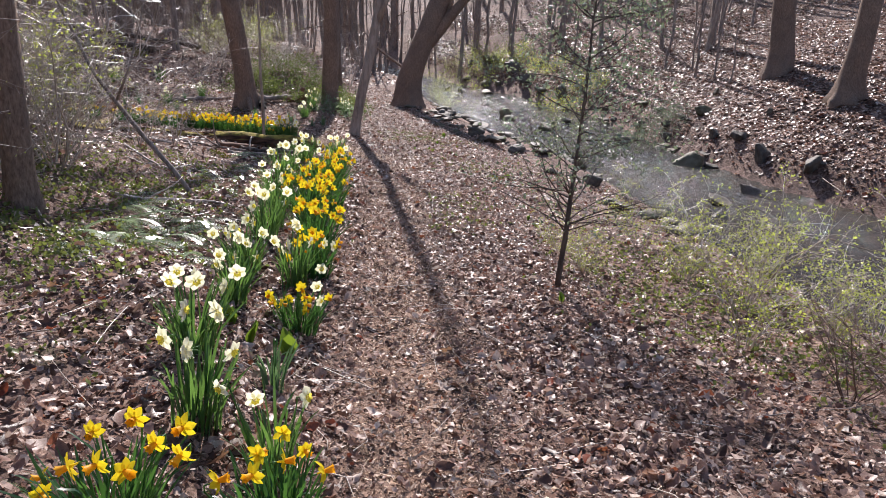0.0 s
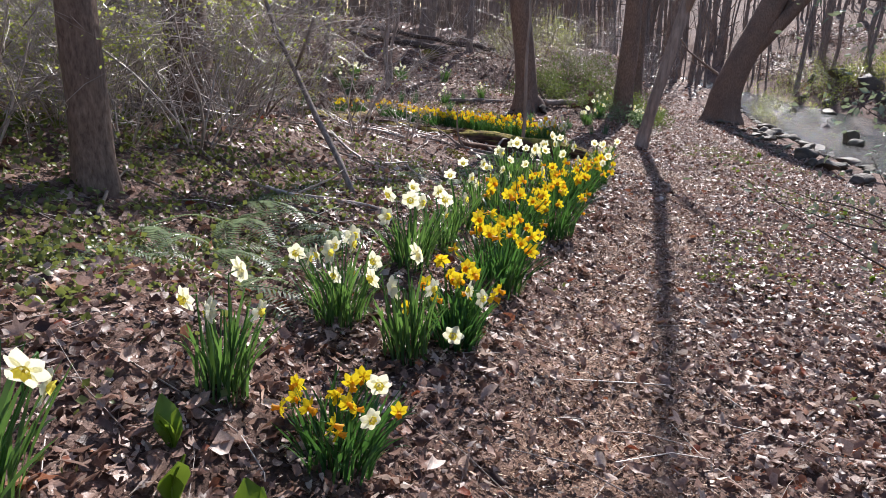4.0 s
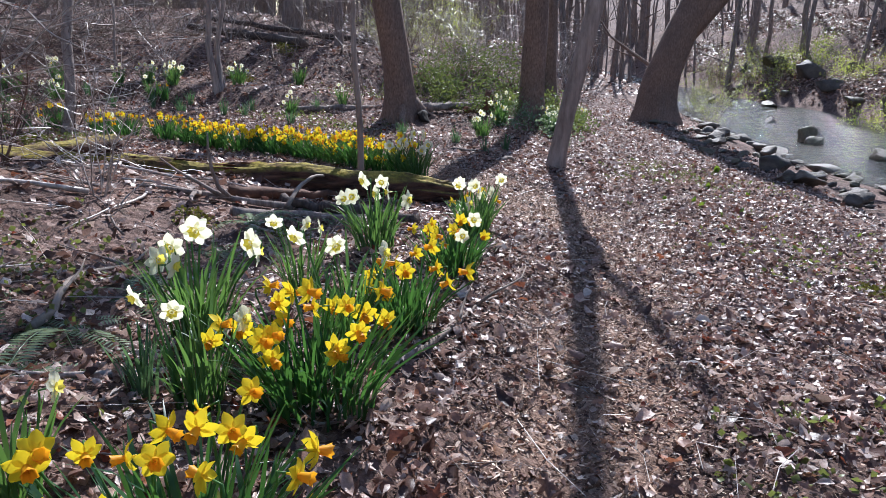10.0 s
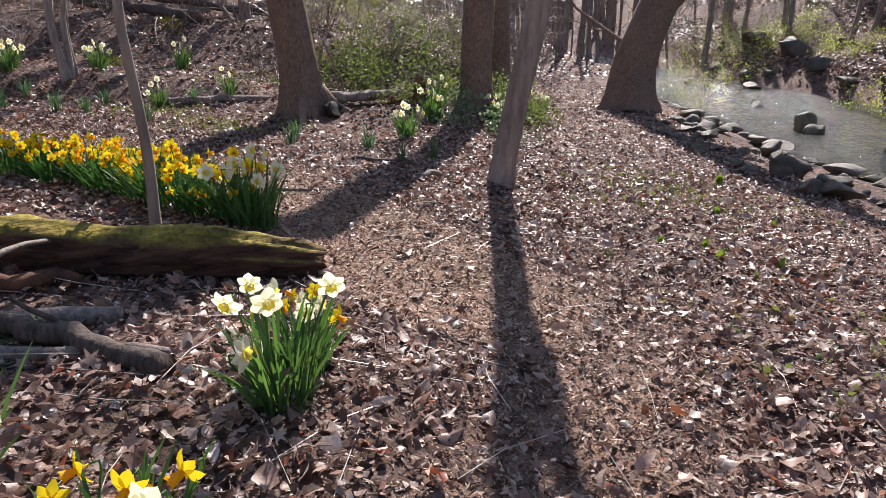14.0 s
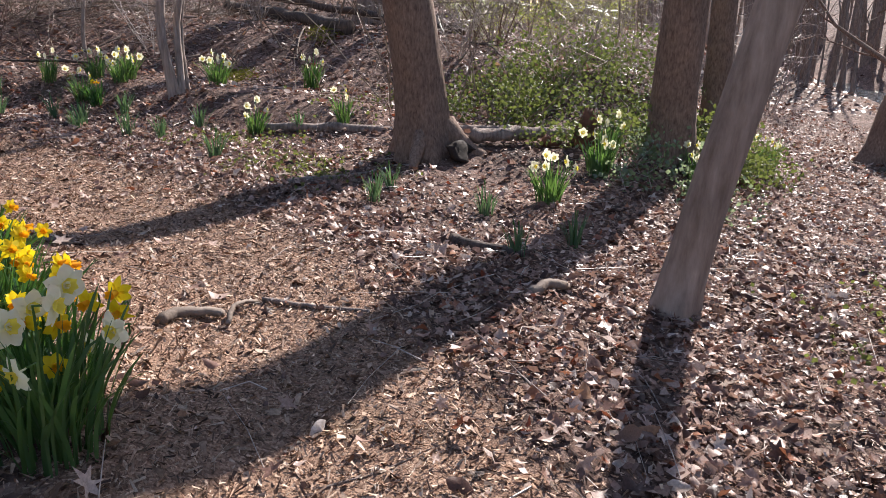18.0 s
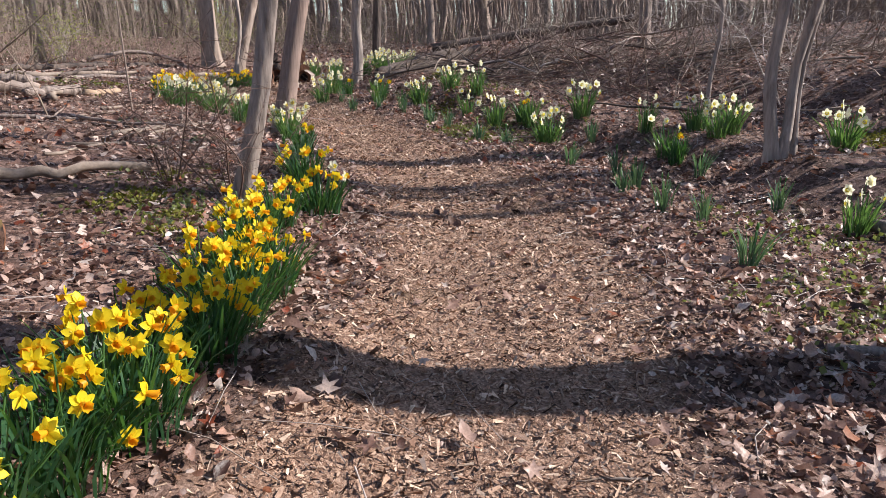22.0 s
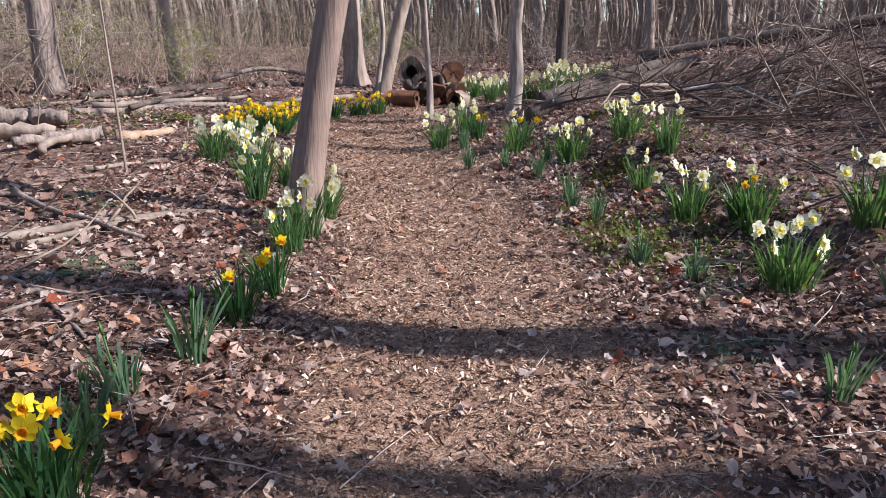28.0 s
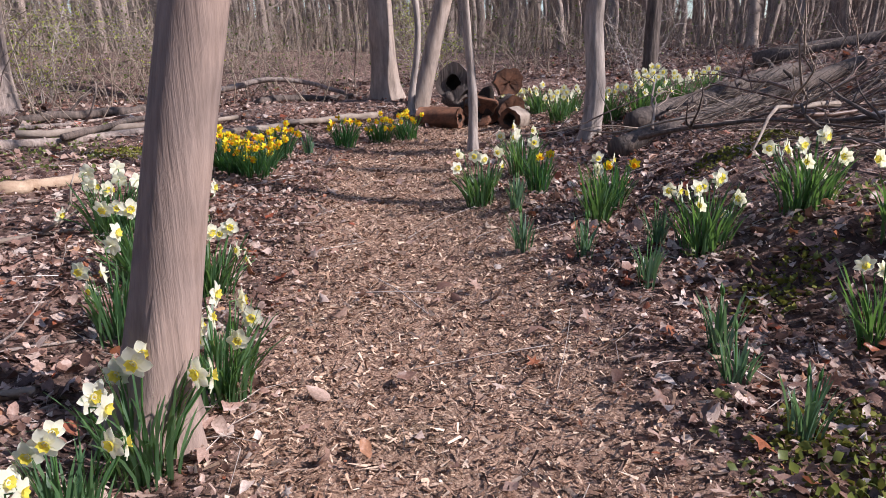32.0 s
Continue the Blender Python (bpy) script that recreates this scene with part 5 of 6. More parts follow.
def holly():
    """The young evergreen beside the path's start."""
    rng = random.Random(6)
    x, y = -3.68, 5.78
    top = thing("young_holly", x, y, ground_z(x, y) - 0.02, "young evergreen tree with glossy silvery green leaves", "tree")
    trunk = bend((0, 0, -0.05), (0.02, 0.06, 1), 3.2, 10, rng, 0.035)
    s = Soup()
    s.tube(trunk, [0.03 * (1 - 0.085 * i) for i in range(11)], 8)
    part("trunk", s, BARK_DARK, top)
    for k in range(54):
        u = rng.uniform(0.2, 1.0)
        i = min(9, int(u * 10))
        p = trunk[i].lerp(trunk[i + 1], u * 10 - i)
        az = k * 2.4
        b = Soup()
        length = 1.25 * (1.12 - u * 0.6) * rng.uniform(0.7, 1.1)
        br = bend(p, (math.cos(az), math.sin(az), rng.uniform(0.25, 0.8)), length, 6, rng, 0.12)
        b.tube(br, [0.008 * (1 - 0.14 * j) for j in range(7)], 5, cap=False)
        limb = part("branch", b, BARK_DARK, top)
        leaves = Soup()
        for j in range(2, 7):
            for _ in range(20 if u > 0.35 else 5):
                small_leaf(leaves, br[j] + Vector((rng.gauss(0, 0.10), rng.gauss(0, 0.10), rng.gauss(0, 0.08))), rng.uniform(0.022, 0.05), rng, 0.3)
        part("leaves", leaves, HOLLY, limb)


holly()


def fern_frond(rng, length):
    """A frond with paired leaflets."""
    s = Soup()
    st = bend((0, 0, 0), (1, 0, rng.uniform(0.45, 0.9)), length, 9, rng, 0.04, 0, 0.13)
    s.tube(st, [0.003 * (1 - 0.08 * i) for i in range(10)], 3, cap=False)
    for i in range(2, 26):
        u = i / 26 * 9
        k = min(8, int(u))
        p = st[k].lerp(st[k + 1], u - k)
        d = (st[k + 1] - st[k]).normalized()
        w = 0.065 * math.sin(math.pi * (0.12 + 0.88 * (1 - i / 26)) * 0.62) * (length / 0.45)
        for sd in (-1, 1):
            out = (Vector((-d.y, d.x, 0)).normalized() * sd + d * 0.25).normalized()
            tip = p + out * w + Vector((0, 0, -0.1 * w))
            mid = p.lerp(tip, 0.5) + Vector((0, 0, 0.004))
            s.add([p, mid + d * 0.005, tip, mid - d * 0.005], [(0, 1, 2, 3)])
    return s.mesh("frond", FERN)


FRONDS = [fern_frond(random.Random(80 + k), 0.34 + 0.05 * k) for k in range(4)]


def fern(x, y, size, seed):
    rng = random.Random(seed)
    top = thing("fern", x, y, fine_z(x, y) + 0.01, "evergreen fern with dark green arching fronds", "fern", "ferns on the wood floor")
    for k in range(rng.randint(7, 11)):
        f = part("frond", rng.choice(FRONDS), None, top)
        s = size * rng.uniform(0.75, 1.1)
        f.matrix_basis = pose(0, 0, 0, rng.uniform(-15, 15), rng.uniform(5, 30), k * 38 + rng.uniform(-15, 15)) @ Matrix.Diagonal((s, s, s, 1))


for k, (fx, fy) in enumerate(((-6.3, 3.4), (-5.75, 2.85), (-6.9, 2.95), (-7.2, 3.5), (-5.3, 1.9), (-6.05, 2.2), (-9.3, 5.0), (-7.1, 4.1), (-9.0, 5.7), (-6.13, 3.06), (-5.9, 2.55), (-6.5, 2.75), (-5.55, 2.2), (-6.75, 3.3), (-5.2, 2.6), (-8.81, 5.34), (-8.4, 5.15), (-7.7, 4.4), (-8.2, 4.75), (-11.1, 7.2), (-10.9, 6.6), (-10.2, 6.2),
                              (-15.7, 5.35), (-15.3, 5.9), (-17.6, 1.7), (-16.6, 3.4), (-19.75, 5.7), (-20.45, 4.95), (-20.7, 4.75), (-20.3, 5.2), (-17.5, 1.2), (-15.35, 5.45), (-17.2, 3.3))):
    fern(fx, fy, (1.3 if k < 22 else 0.75) + 0.25 * (k % 3) / 2, 900 + k)


def broad_leaf(x, y, size, seed):
    """A young plant with broad upright leaves."""
    rng = random.Random(seed)
    top = thing("young_plant", x, y, fine_z(x, y), "young plant with broad bright green leaves", "plant", "young broad-leaved plants")
    for k in range(rng.randint(2, 4)):
        az, h = rng.uniform(0, 6.28), size * rng.uniform(0.7, 1.1)
        tilt = rng.uniform(0.1, 0.5)
        v = []
        for i, (u, w) in enumerate(((0, 0.05), (0.25, 0.2), (0.5, 0.3), (0.75, 0.22), (1, 0.02))):
            for j in (-1, 0, 1):
                o, e = tilt * h * u * u + 0.05 * h * (j * j), j * w * h
                v.append((o * math.cos(az) - e * math.sin(az), o * math.sin(az) + e * math.cos(az), h * u - 0.01 * (u == 0)))
        s = Soup()
        s.add(v, [(i * 3 + j, i * 3 + j + 1, i * 3 + j + 4, i * 3 + j + 3) for i in range(4) for j in range(2)])
        part("leaf", s, BROADLEAF, top)


for k, (px, py, ps) in enumerate(((-11.14, 11.64, 0.10), (-11.4, 11.8, 0.09), (-10.72, 11.5, 0.09), (-10.9, 12.0, 0.10), (-11.51, 10.93, 0.07), (-11.66, 11.6, 0.08), (-12.2, 12.9, 0.10), (-11.8, 13.2, 0.09),
                                  (-9.9, 12.6, 0.08), (-3.57, 2.26, 0.17), (-3.47, 2.47, 0.2), (-3.78, 2.27, 0.14), (-3.3, 5.3, 0.12), (-6.0, 8.4, 0.1), (-13.4, 14.4, 0.14), (-8.6, 11.2, 0.1))):
    broad_leaf(px, py, ps, 950 + k)


def low_green():
    """Low herbs and grass scattered in patches."""
    rng = np.random.default_rng(11)
    r = random.Random(11)
    patches = [(-6.6, 2.4, 1.3, 420), (-5.6, 1.6, 1.0, 480), (-7.7, 3.6, 1.2, 520), (-4.5, 1.0, 1.0, 260), (-7.2, 1.2, 1.4, 500), (-9.6, 5.0, 0.9, 180), (-8.2, 1.8, 1.3, 320), (-2.6, 6.9, 1.2, 500), (-3.6, 8.0, 1.2, 400), (-1.4, 6.0, 0.9, 260),
               (-9.2, 11.2, 1.2, 160), (-13.0, 13.2, 1.0, 200), (-19.2, 11.0, 1.0, 160), (-17.0, 9.6, 0.6, 160), (-18.2, 9.0, 0.6, 100), (-21.0, 4.6, 0.6, 160), (-15.9, 5.5, 0.7, 160), (-18.1, -3.0, 1.5, 220),
               (-20.4, 4.2, 0.6, 120), (-22.4, 3.0, 0.6, 90), (-6.2, 6.9, 0.6, 90), (-7.0, 7.9, 0.6, 70)]
    s = Soup()
    for x, y, rad, n in patches:
        for _ in range(n):
            px, py = r.gauss(x, rad * 0.6), r.gauss(y, rad * 0.6)
            if trodden(px, py) > 0.4:
                continue
            z = fine_z(px, py)
            for _ in range(r.randint(2, 4)):
                small_leaf(s, Vector((px + r.gauss(0, 0.03), py + r.gauss(0, 0.03), z + r.uniform(0.01, 0.06))), r.uniform(0.02, 0.045), r)
    tagged(new("low_herbs", s.mesh("low_herbs", HERB)), "patches of low green herbs among dead leaves", "herbs", kind="stuff")


low_green()


def sticks():
    """Fine dead twigs strewn on the wood floor."""
    rng = np.random.default_rng(17)
    r = random.Random(17)
    p = spread(rng, 5200, (-26, 2, -5, 18), lambda x, y: closeness(x, y) * (1 - 0.75 * trodden(x, y)) * dry(x, y))
    s = Soup()
    for x, y in p:
        a, l, q = r.uniform(0, 6.28), r.uniform(0.12, 0.7), r.uniform(0.0015, 0.0045)
        z = fine_z(x, y) + 0.02
        ex, ey = x + l * math.cos(a), y + l * math.sin(a)
        ez = fine_z(ex, ey) + r.uniform(0.01, 0.07)
        s.tube([(x, y, z), ((x + ex) / 2 + r.gauss(0, 0.03), (y + ey) / 2 + r.gauss(0, 0.03), (z + ez) / 2 + r.uniform(0, 0.02)), (ex, ey, ez)], [q, q * 0.8, q * 0.5], 3, cap=False)
    tagged(new("dry_twigs", s.mesh("dry_twigs", TWIG)), "fine dry twigs strewn over the dead leaves", "twigs", kind="stuff")


sticks()


def bank_brush():
    """Fine dead brush lying thick on the crest of the bank."""
    r = random.Random(29)
    s = Soup()
    for _ in range(2600):
        y = r.uniform(-1.5, 9.5)
        x = -22.9 - 0.12 * abs(y - 3) + r.gauss(-1.2, 0.9)
        if to_path(x, y) < 2.4:
            continue
        a, l, q = r.gauss(2.4, 0.9), r.uniform(0.25, 1.1), r.uniform(0.002, 0.006)
        z = fine_z(x, y) + r.uniform(0.0, 0.12)
        p = bend((x, y, z), (math.cos(a), math.sin(a), r.uniform(-0.15, 0.45)), l, 3, r, 0.22, 0, 0.06)
        s.tube(p, [q, q * 0.85, q * 0.65, q * 0.4], 3, cap=False)
    tagged(new("bank_brush", s.mesh("bank_brush", TWIG_TAN)), "tangle of thin dead brush on the bank", "brush", kind="stuff")


bank_brush()


def cane_tangle():
    """Arching canes with opening buds, past counting, behind the first bed."""
    r = random.Random(37)
    s, leaves = Soup(), Soup()
    for _ in range(2400):
        x, y = r.uniform(-14, -3.2), r.uniform(-5, 3.6)
        if to_path(x, y) < 3.1 or y > -0.97 * x - 4.9:
            continue
        b, h, q = r.uniform(0, 6.28), r.uniform(0.7, 2.2), r.uniform(0.002, 0.0055)
        st = bend((x, y, fine_z(x, y) - 0.03), (0.6 * math.cos(b), 0.6 * math.sin(b), 1), h, 5, r, 0.2, 0, 0.07)
        s.tube(st, [q, q * 0.9, q * 0.75, q * 0.6, q * 0.45, q * 0.25], 3, cap=False)
        for _ in range(3):
            i, c = r.randint(2, 5), r.uniform(0, 6.28)
            tw = bend(st[i], (math.cos(c), math.sin(c), r.uniform(-0.3, 0.6)), h * r.uniform(0.15, 0.4), 3, r, 0.25)
            s.tube(tw, [q * 0.55, q * 0.45, q * 0.3, q * 0.15], 3, cap=False)
            for p in tw[1:]:
                small_leaf(leaves, p + Vector((r.gauss(0, 0.03), r.gauss(0, 0.03), r.gauss(0, 0.03))), r.uniform(0.012, 0.03), r)
    tagged(new("cane_tangle", s.mesh("cane_tangle", TWIG)), "tangle of thin pale arching canes behind the flowers", "canes", kind="stuff")
    tagged(new("cane_buds", leaves.mesh("cane_buds", BUDS)), "tiny yellow-green buds opening on the canes", "leaves", kind="stuff")


cane_tangle()
laid([(-17.9, -2.9), (-19.0, -3.3), (-20.3, -3.5)], 0.055, BARK_GREY, "grey weathered log in the level wood", 31, 0.4, "fallen_log", "log")
laid([(-18.2, -3.4), (-19.4, -3.5), (-20.6, -4.1)], 0.045, DEADWOOD, "pale weathered log lying beside another", 32, 0.4, "fallen_log", "log", lift=0.04)
laid([(-18.6, -3.0), (-19.6, -3.9), (-20.2, -4.9)], 0.04, BARK_DARK, "dark fallen limb across the logs", 33, 0.5, lift=0.08)
laid([(-21.2, -5.6), (-22.0, -6.0), (-22.9, -6.2)], 0.07, BARK_DARK, "dark rotten log behind the curved tree", 34, 0.4, "fallen_log", "log")
laid([(-20.6, -6.2), (-21.6, -6.0), (-22.6, -5.7)], 0.05, BARK_GREY, "bent grey limb propped over rotten logs", 35, 0.4, lift=0.1, arch=0.2)
laid([(-17.3, -0.35), (-17.6, -0.75), (-17.72, -1.25)], 0.045, DEADWOOD, "short pale limb leaning on a sawn log", 36, 0.3, lift=0.08)

# a bent dead sapling over the first bed
bent = thing("bent_sapling", -6.95, 3.72, fine_z(-6.95, 3.72), "bent dead sapling with pale peeling bark", "sapling")
bent_stem = Soup().tube([(0, 0, -0.03), (-0.35, -0.04, 0.22), (-0.8, -0.12, 0.5), (-1.3, -0.2, 0.85), (-1.6, -0.3, 1.15), (-1.85, -0.45, 1.75), (-2.1, -0.7, 2.6)], [0.026, 0.027, 0.026, 0.025, 0.022, 0.016, 0.008], 8)
part("stem", bent_stem, BARK_GREY, bent)
bent_fork = Soup().tube([(-1.3, -0.2, 0.85), (-1.15, -0.1, 1.2), (-1.2, 0.1, 1.7), (-1.1, 0.2, 2.3)], [0.016, 0.014, 0.01, 0.005], 6)
part("fork", bent_fork, BARK_GREY, bent)
for shrub in SHRUBS:
    for ob in (*shrub.children_recursive, shrub):
        bpy.data.objects.remove(ob)

# ---- daffodils ----
def petals(length, width, reflex, rng):
    """Six pointed petals round the origin, opening along +z."""
    s = Soup()
    for k in range(6):
        a = k * math.pi / 3 + rng.uniform(-0.12, 0.12)
        w, l = width * (1.0 if k % 2 else 0.86) * rng.uniform(0.9, 1.1), length * rng.uniform(0.92, 1.06)
        tw, dip = rng.uniform(-0.25, 0.25), reflex + rng.uniform(-0.12, 0.12)
        v = []
        for i, (u, half) in enumerate(((0.06, 0.14), (0.3, 0.42), (0.6, 0.5), (0.85, 0.3), (1.0, 0.03))):
            for j in (-1, 0, 1):
                r, y = u * l, j * half * w
                z = -dip * l * u * u + (0.10 * w * j * j) + tw * y * u - 0.002
                v.append((r * math.cos(a) - y * math.sin(a), r * math.sin(a) + y * math.cos(a), z))
        f = []
        for i in range(4):
            for j in range(2):
                p = i * 3 + j
                f.append((p, p + 3, p + 4, p + 1))
        s.add(v, f)
    s.tube([(0, 0, -0.028), (0, 0, -0.012), (0, 0, 0.0)], [0.0022, 0.0035, 0.004], 5)
    return s


def cup(length, r0, r1, frill, rng):
    """The trumpet: a flaring frilled tube with an inner wall."""
    s = Soup()
    n = 12
    rows = ((0.0, r0 * 0.7), (0.25, r0), (0.7, r0 + (r1 - r0) * 0.45), (1.0, r1))
    for h, r in rows:
        for j in range(n):
            a = 2 * math.pi * j / n
            q = r * (1 + (frill * math.cos(6 * a + rng.uniform(-0.6, 0.6)) if h == 1 else 0))
            s.v.append((q * math.cos(a), q * math.sin(a), h * length + (0.002 * math.cos(6 * a) if h == 1 else 0)))
    for i in range(3):
        for j in range(n):
            a, b = i * n + j, i * n + (j + 1) % n
            s.f.append((a, b, b + n, a + n))
    for k in range(4):
        a = k * 1.57
        s.tube([(0.002 * math.cos(a), 0.002 * math.sin(a), 0), (0.003 * math.cos(a), 0.003 * math.sin(a), length * 0.6)], [0.0009, 0.0012], 3)
    return s


def blades(count, height, spread_r, rng, arch=0.5):
    """A tuft of strap leaves that fan out and nod at the tips."""
    s = Soup()
    for _ in range(count):
        a, rr = rng.uniform(0, 6.28), spread_r * math.sqrt(rng.random())
        b = a + rng.gauss(0, 0.6)
        x, y, h = rr * math.cos(a), rr * math.sin(a), height * rng.uniform(0.55, 1.08)
        out = abs(rng.gauss(0.12, 0.14)) * h + rr * 0.7
        droop = arch * max(0, rng.gauss(0.15, 0.5))
        w = rng.uniform(0.0038, 0.0072)
        face = b + 1.57 + rng.gauss(0, 0.5)
        v = []
        for i, u in enumerate((0, 0.25, 0.5, 0.72, 0.9, 1.0)):
            far = out * (u ** 1.6) + droop * h * 0.5 * max(0, u - 0.55)
            px, py = x + math.cos(b) * far, y + math.sin(b) * far
            pz = h * (u - droop * max(0, u - 0.55) ** 2 * 2.0) - 0.015 * (i == 0)
            q = w * (0.8, 1.0, 1.05, 0.95, 0.6, 0.08)[i]
            c, d = math.cos(face + 0.5 * u), math.sin(face + 0.5 * u)
            v += [(px - c * q, py - d * q, pz), (px + c * q, py + d * q, pz)]
        s.add(v, [(2 * i, 2 * i + 1, 2 * i + 3, 2 * i + 2) for i in range(5)])
    return s


FLOWERS = {}


def flower_kinds():
    rng = random.Random(4)
    FLOWERS["W"] = [(petals(0.049, 0.040, rng.uniform(0.05, 0.3), rng).mesh("flower", WHITE_PETAL), cup(0.013, 0.012, 0.0185, 0.12, rng).mesh("cup", PALE_CUP)) for _ in range(4)]
    FLOWERS["Y"] = [(petals(0.039, 0.029, rng.uniform(0.2, 0.6), rng).mesh("flower", YELLOW_PETAL), cup(0.030, 0.009, 0.0145, 0.12, rng).mesh("cup", ORANGE_CUP)) for _ in range(4)]


flower_kinds()


def daffodil_clump(kind, count, seed):
    """One clump with blades, and flowers on their stems; built at the origin of its own empty."""
    rng = random.Random(seed)
    words = {"W": "clump of cream white daffodils with yellow cups in bloom", "Y": "clump of yellow daffodils with orange trumpets in bloom",
             "M": "mixed clump of yellow and white daffodils in bloom", "B": "tuft of daffodil leaves without open flowers"}[kind]
    top = thing("daffodil_clump" if kind != "B" else "daffodil_leaves", 0, 0, -50, words, "daffodils", "daffodils along the path")
    tall = {"W": 0.36, "Y": 0.31, "M": 0.30, "B": 0.26}[kind]
    wide = 0.06 + 0.006 * count if kind != "B" else 0.05
    tuft = part("foliage", blades({"B": 30, "W": 40 + 6 * count}.get(kind, 58 + 5 * count), tall, wide, rng), {"B": GLAUCOUS, "W": BLADE}.get(kind, DEEP_BLADE), top)
    tagged(tuft, kind="stuff")
    stems = Soup()
    for i in range(count):
        k = kind if kind in "WY" else ("W" if rng.random() < 0.35 else "Y")
        mesh, trumpet = rng.choice(FLOWERS[k])
        a = i * 2.4 + rng.uniform(-0.5, 0.5)
        rr = (wide + (0.11 if k == "W" else 0.10)) * math.sqrt((i + 0.6) / count) * rng.uniform(0.75, 1.25)
        h = tall * rng.uniform(0.98, 1.3) - rng.uniform(0.1, 0.75) * rr
        head = Vector((rr * math.cos(a), rr * math.sin(a), h))
        look_az = rng.gauss(0, 1.1)
        facing = Vector((math.cos(look_az), math.sin(look_az), rng.uniform(-0.35, 0.25))).normalized()
        turn = facing.to_track_quat("Z", "Y").to_matrix().to_4x4()
        fl = part("flower", mesh, None, top)
        sc = rng.uniform(0.88, 1.15)
        fl.matrix_basis = Matrix.Translation(head) @ turn @ Matrix.Rotation(rng.uniform(0, 1), 4, "Z") @ Matrix.Diagonal((sc, sc, sc, 1))
        c = part("cup", trumpet, None, fl)
        foot = Vector((0.5 * wide * math.cos(a), 0.5 * wide * math.sin(a), -0.01))
        neck = head - facing * 0.026
        crook = neck - facing * 0.022 + Vector((0, 0, -0.006))
        mid = foot.lerp(crook, 0.55) + Vector((rng.gauss(0, 0.01), rng.gauss(0, 0.01), 0.02))
        stems.tube([foot, mid, crook - Vector((0, 0, 0.02)), crook + Vector((0, 0, 0.004)), neck], [0.0042, 0.0036, 0.0032, 0.003, 0.003], 5)
    if count:
        tagged(part("stalk", stems, STEM, top), kind="stuff")
    if kind == "B":
        for _ in range(2):
            st = Soup()
            a = rng.uniform(0, 6.28)
            st.tube([(0, 0, 0), (0.02 * math.cos(a), 0.02 * math.sin(a), tall * 0.95)], [0.004, 0.0035], 5)
            st.tube([(0.02 * math.cos(a), 0.02 * math.sin(a), tall * 0.95), (0.022 * math.cos(a), 0.022 * math.sin(a), tall * 1.02), (0.025 * math.cos(a), 0.025 * math.sin(a), tall * 1.12)], [0.0045, 0.007, 0.001], 6)
            part("bud", st, STEM, top, "closed green bud")
    return top


CLUMPS = {(k, n, v): daffodil_clump(k, n, 1000 + n * 7 + v * 131 + ord(k)) for k, n, v in
          [("W", 3, 0), ("W", 5, 0), ("W", 5, 1), ("W", 7, 0), ("W", 7, 1), ("W", 10, 0), ("Y", 2, 0), ("Y", 8, 0), ("Y", 12, 0), ("Y", 12, 1), ("Y", 16, 0), ("Y", 21, 0), ("Y", 21, 1),
           ("M", 8, 0), ("M", 14, 0), ("B", 0, 0), ("B", 0, 1), ("B", 0, 2)]}
PLANTED = random.Random(12)
WALKED = np.concatenate([MAIN_PATH[:len(sampled([p[:2] for p in BREAKLINES[0][:8]], 0.25))], SIDE_PATH])


def plant(kind, row, size=1.0, turn=None):
    """Daffodils of one kind at (x, y, number of flowers)."""
    for x, y, count in row:
        best = min((key for key in CLUMPS if key[0] == kind), key=lambda key: (abs(key[1] - count), PLANTED.random()))
        s = size * PLANTED.uniform(0.9, 1.1)
        # the flowers turn to the open path, towards those who come along it
        i = int(np.argmin(np.hypot(WALKED[:, 0] - x, WALKED[:, 1] - y)))
        back = WALKED[max(0, i - 10)]
        m = pose(x, y, fine_z(x, y) - 0.01, PLANTED.uniform(-4, 4), PLANTED.uniform(-4, 4), (math.degrees(math.atan2(back[1] - y, back[0] - x)) if turn is None else turn) + PLANTED.gauss(0, 30))
        copy_thing(CLUMPS[best], m @ Matrix.Diagonal((s, s, s, 1)))


# along the first stretch
plant("W", [(-2.31, 1.58, 3), (-2.68, 1.44, 4), (-3.39, 1.80, 7), (-4.08, 2.45, 5), (-4.65, 3.35, 5), (-5.97, 4.05, 3), (-5.02, 3.11, 10), (-5.63, 3.71, 7),
            (-6.59, 4.46, 3), (-7.36, 4.97, 3)], 1.12)
plant("Y", [(-2.03, 0.81, 12), (-1.92, 1.34, 8)], 1.05)
plant("Y", [(-4.92, 3.74, 8), (-5.62, 4.30, 16), (-6.76, 4.98, 16), (-7.13, 5.58, 21), (-7.92, 6.17, 21), (-6.2, 4.7, 8)], 1.2)
plant("Y", [(-8.55, 6.82, 10)], 1.1)
plant("W", [(-7.95, 5.75, 3), (-7.45, 5.2, 3)], 1.0)
plant("M", [(-3.86, 2.81, 14), (-4.75, 3.65, 8), (-9.32, 7.50, 16), (-10.38, 8.30, 8)])
plant("W", [(-10.16, 8.14, 7)], 1.2)
plant("W", [(-8.48, 5.84, 7), (-9.15, 6.48, 3), (-9.75, 7.16, 7), (-8.5, 6.5, 3)], 1.15)
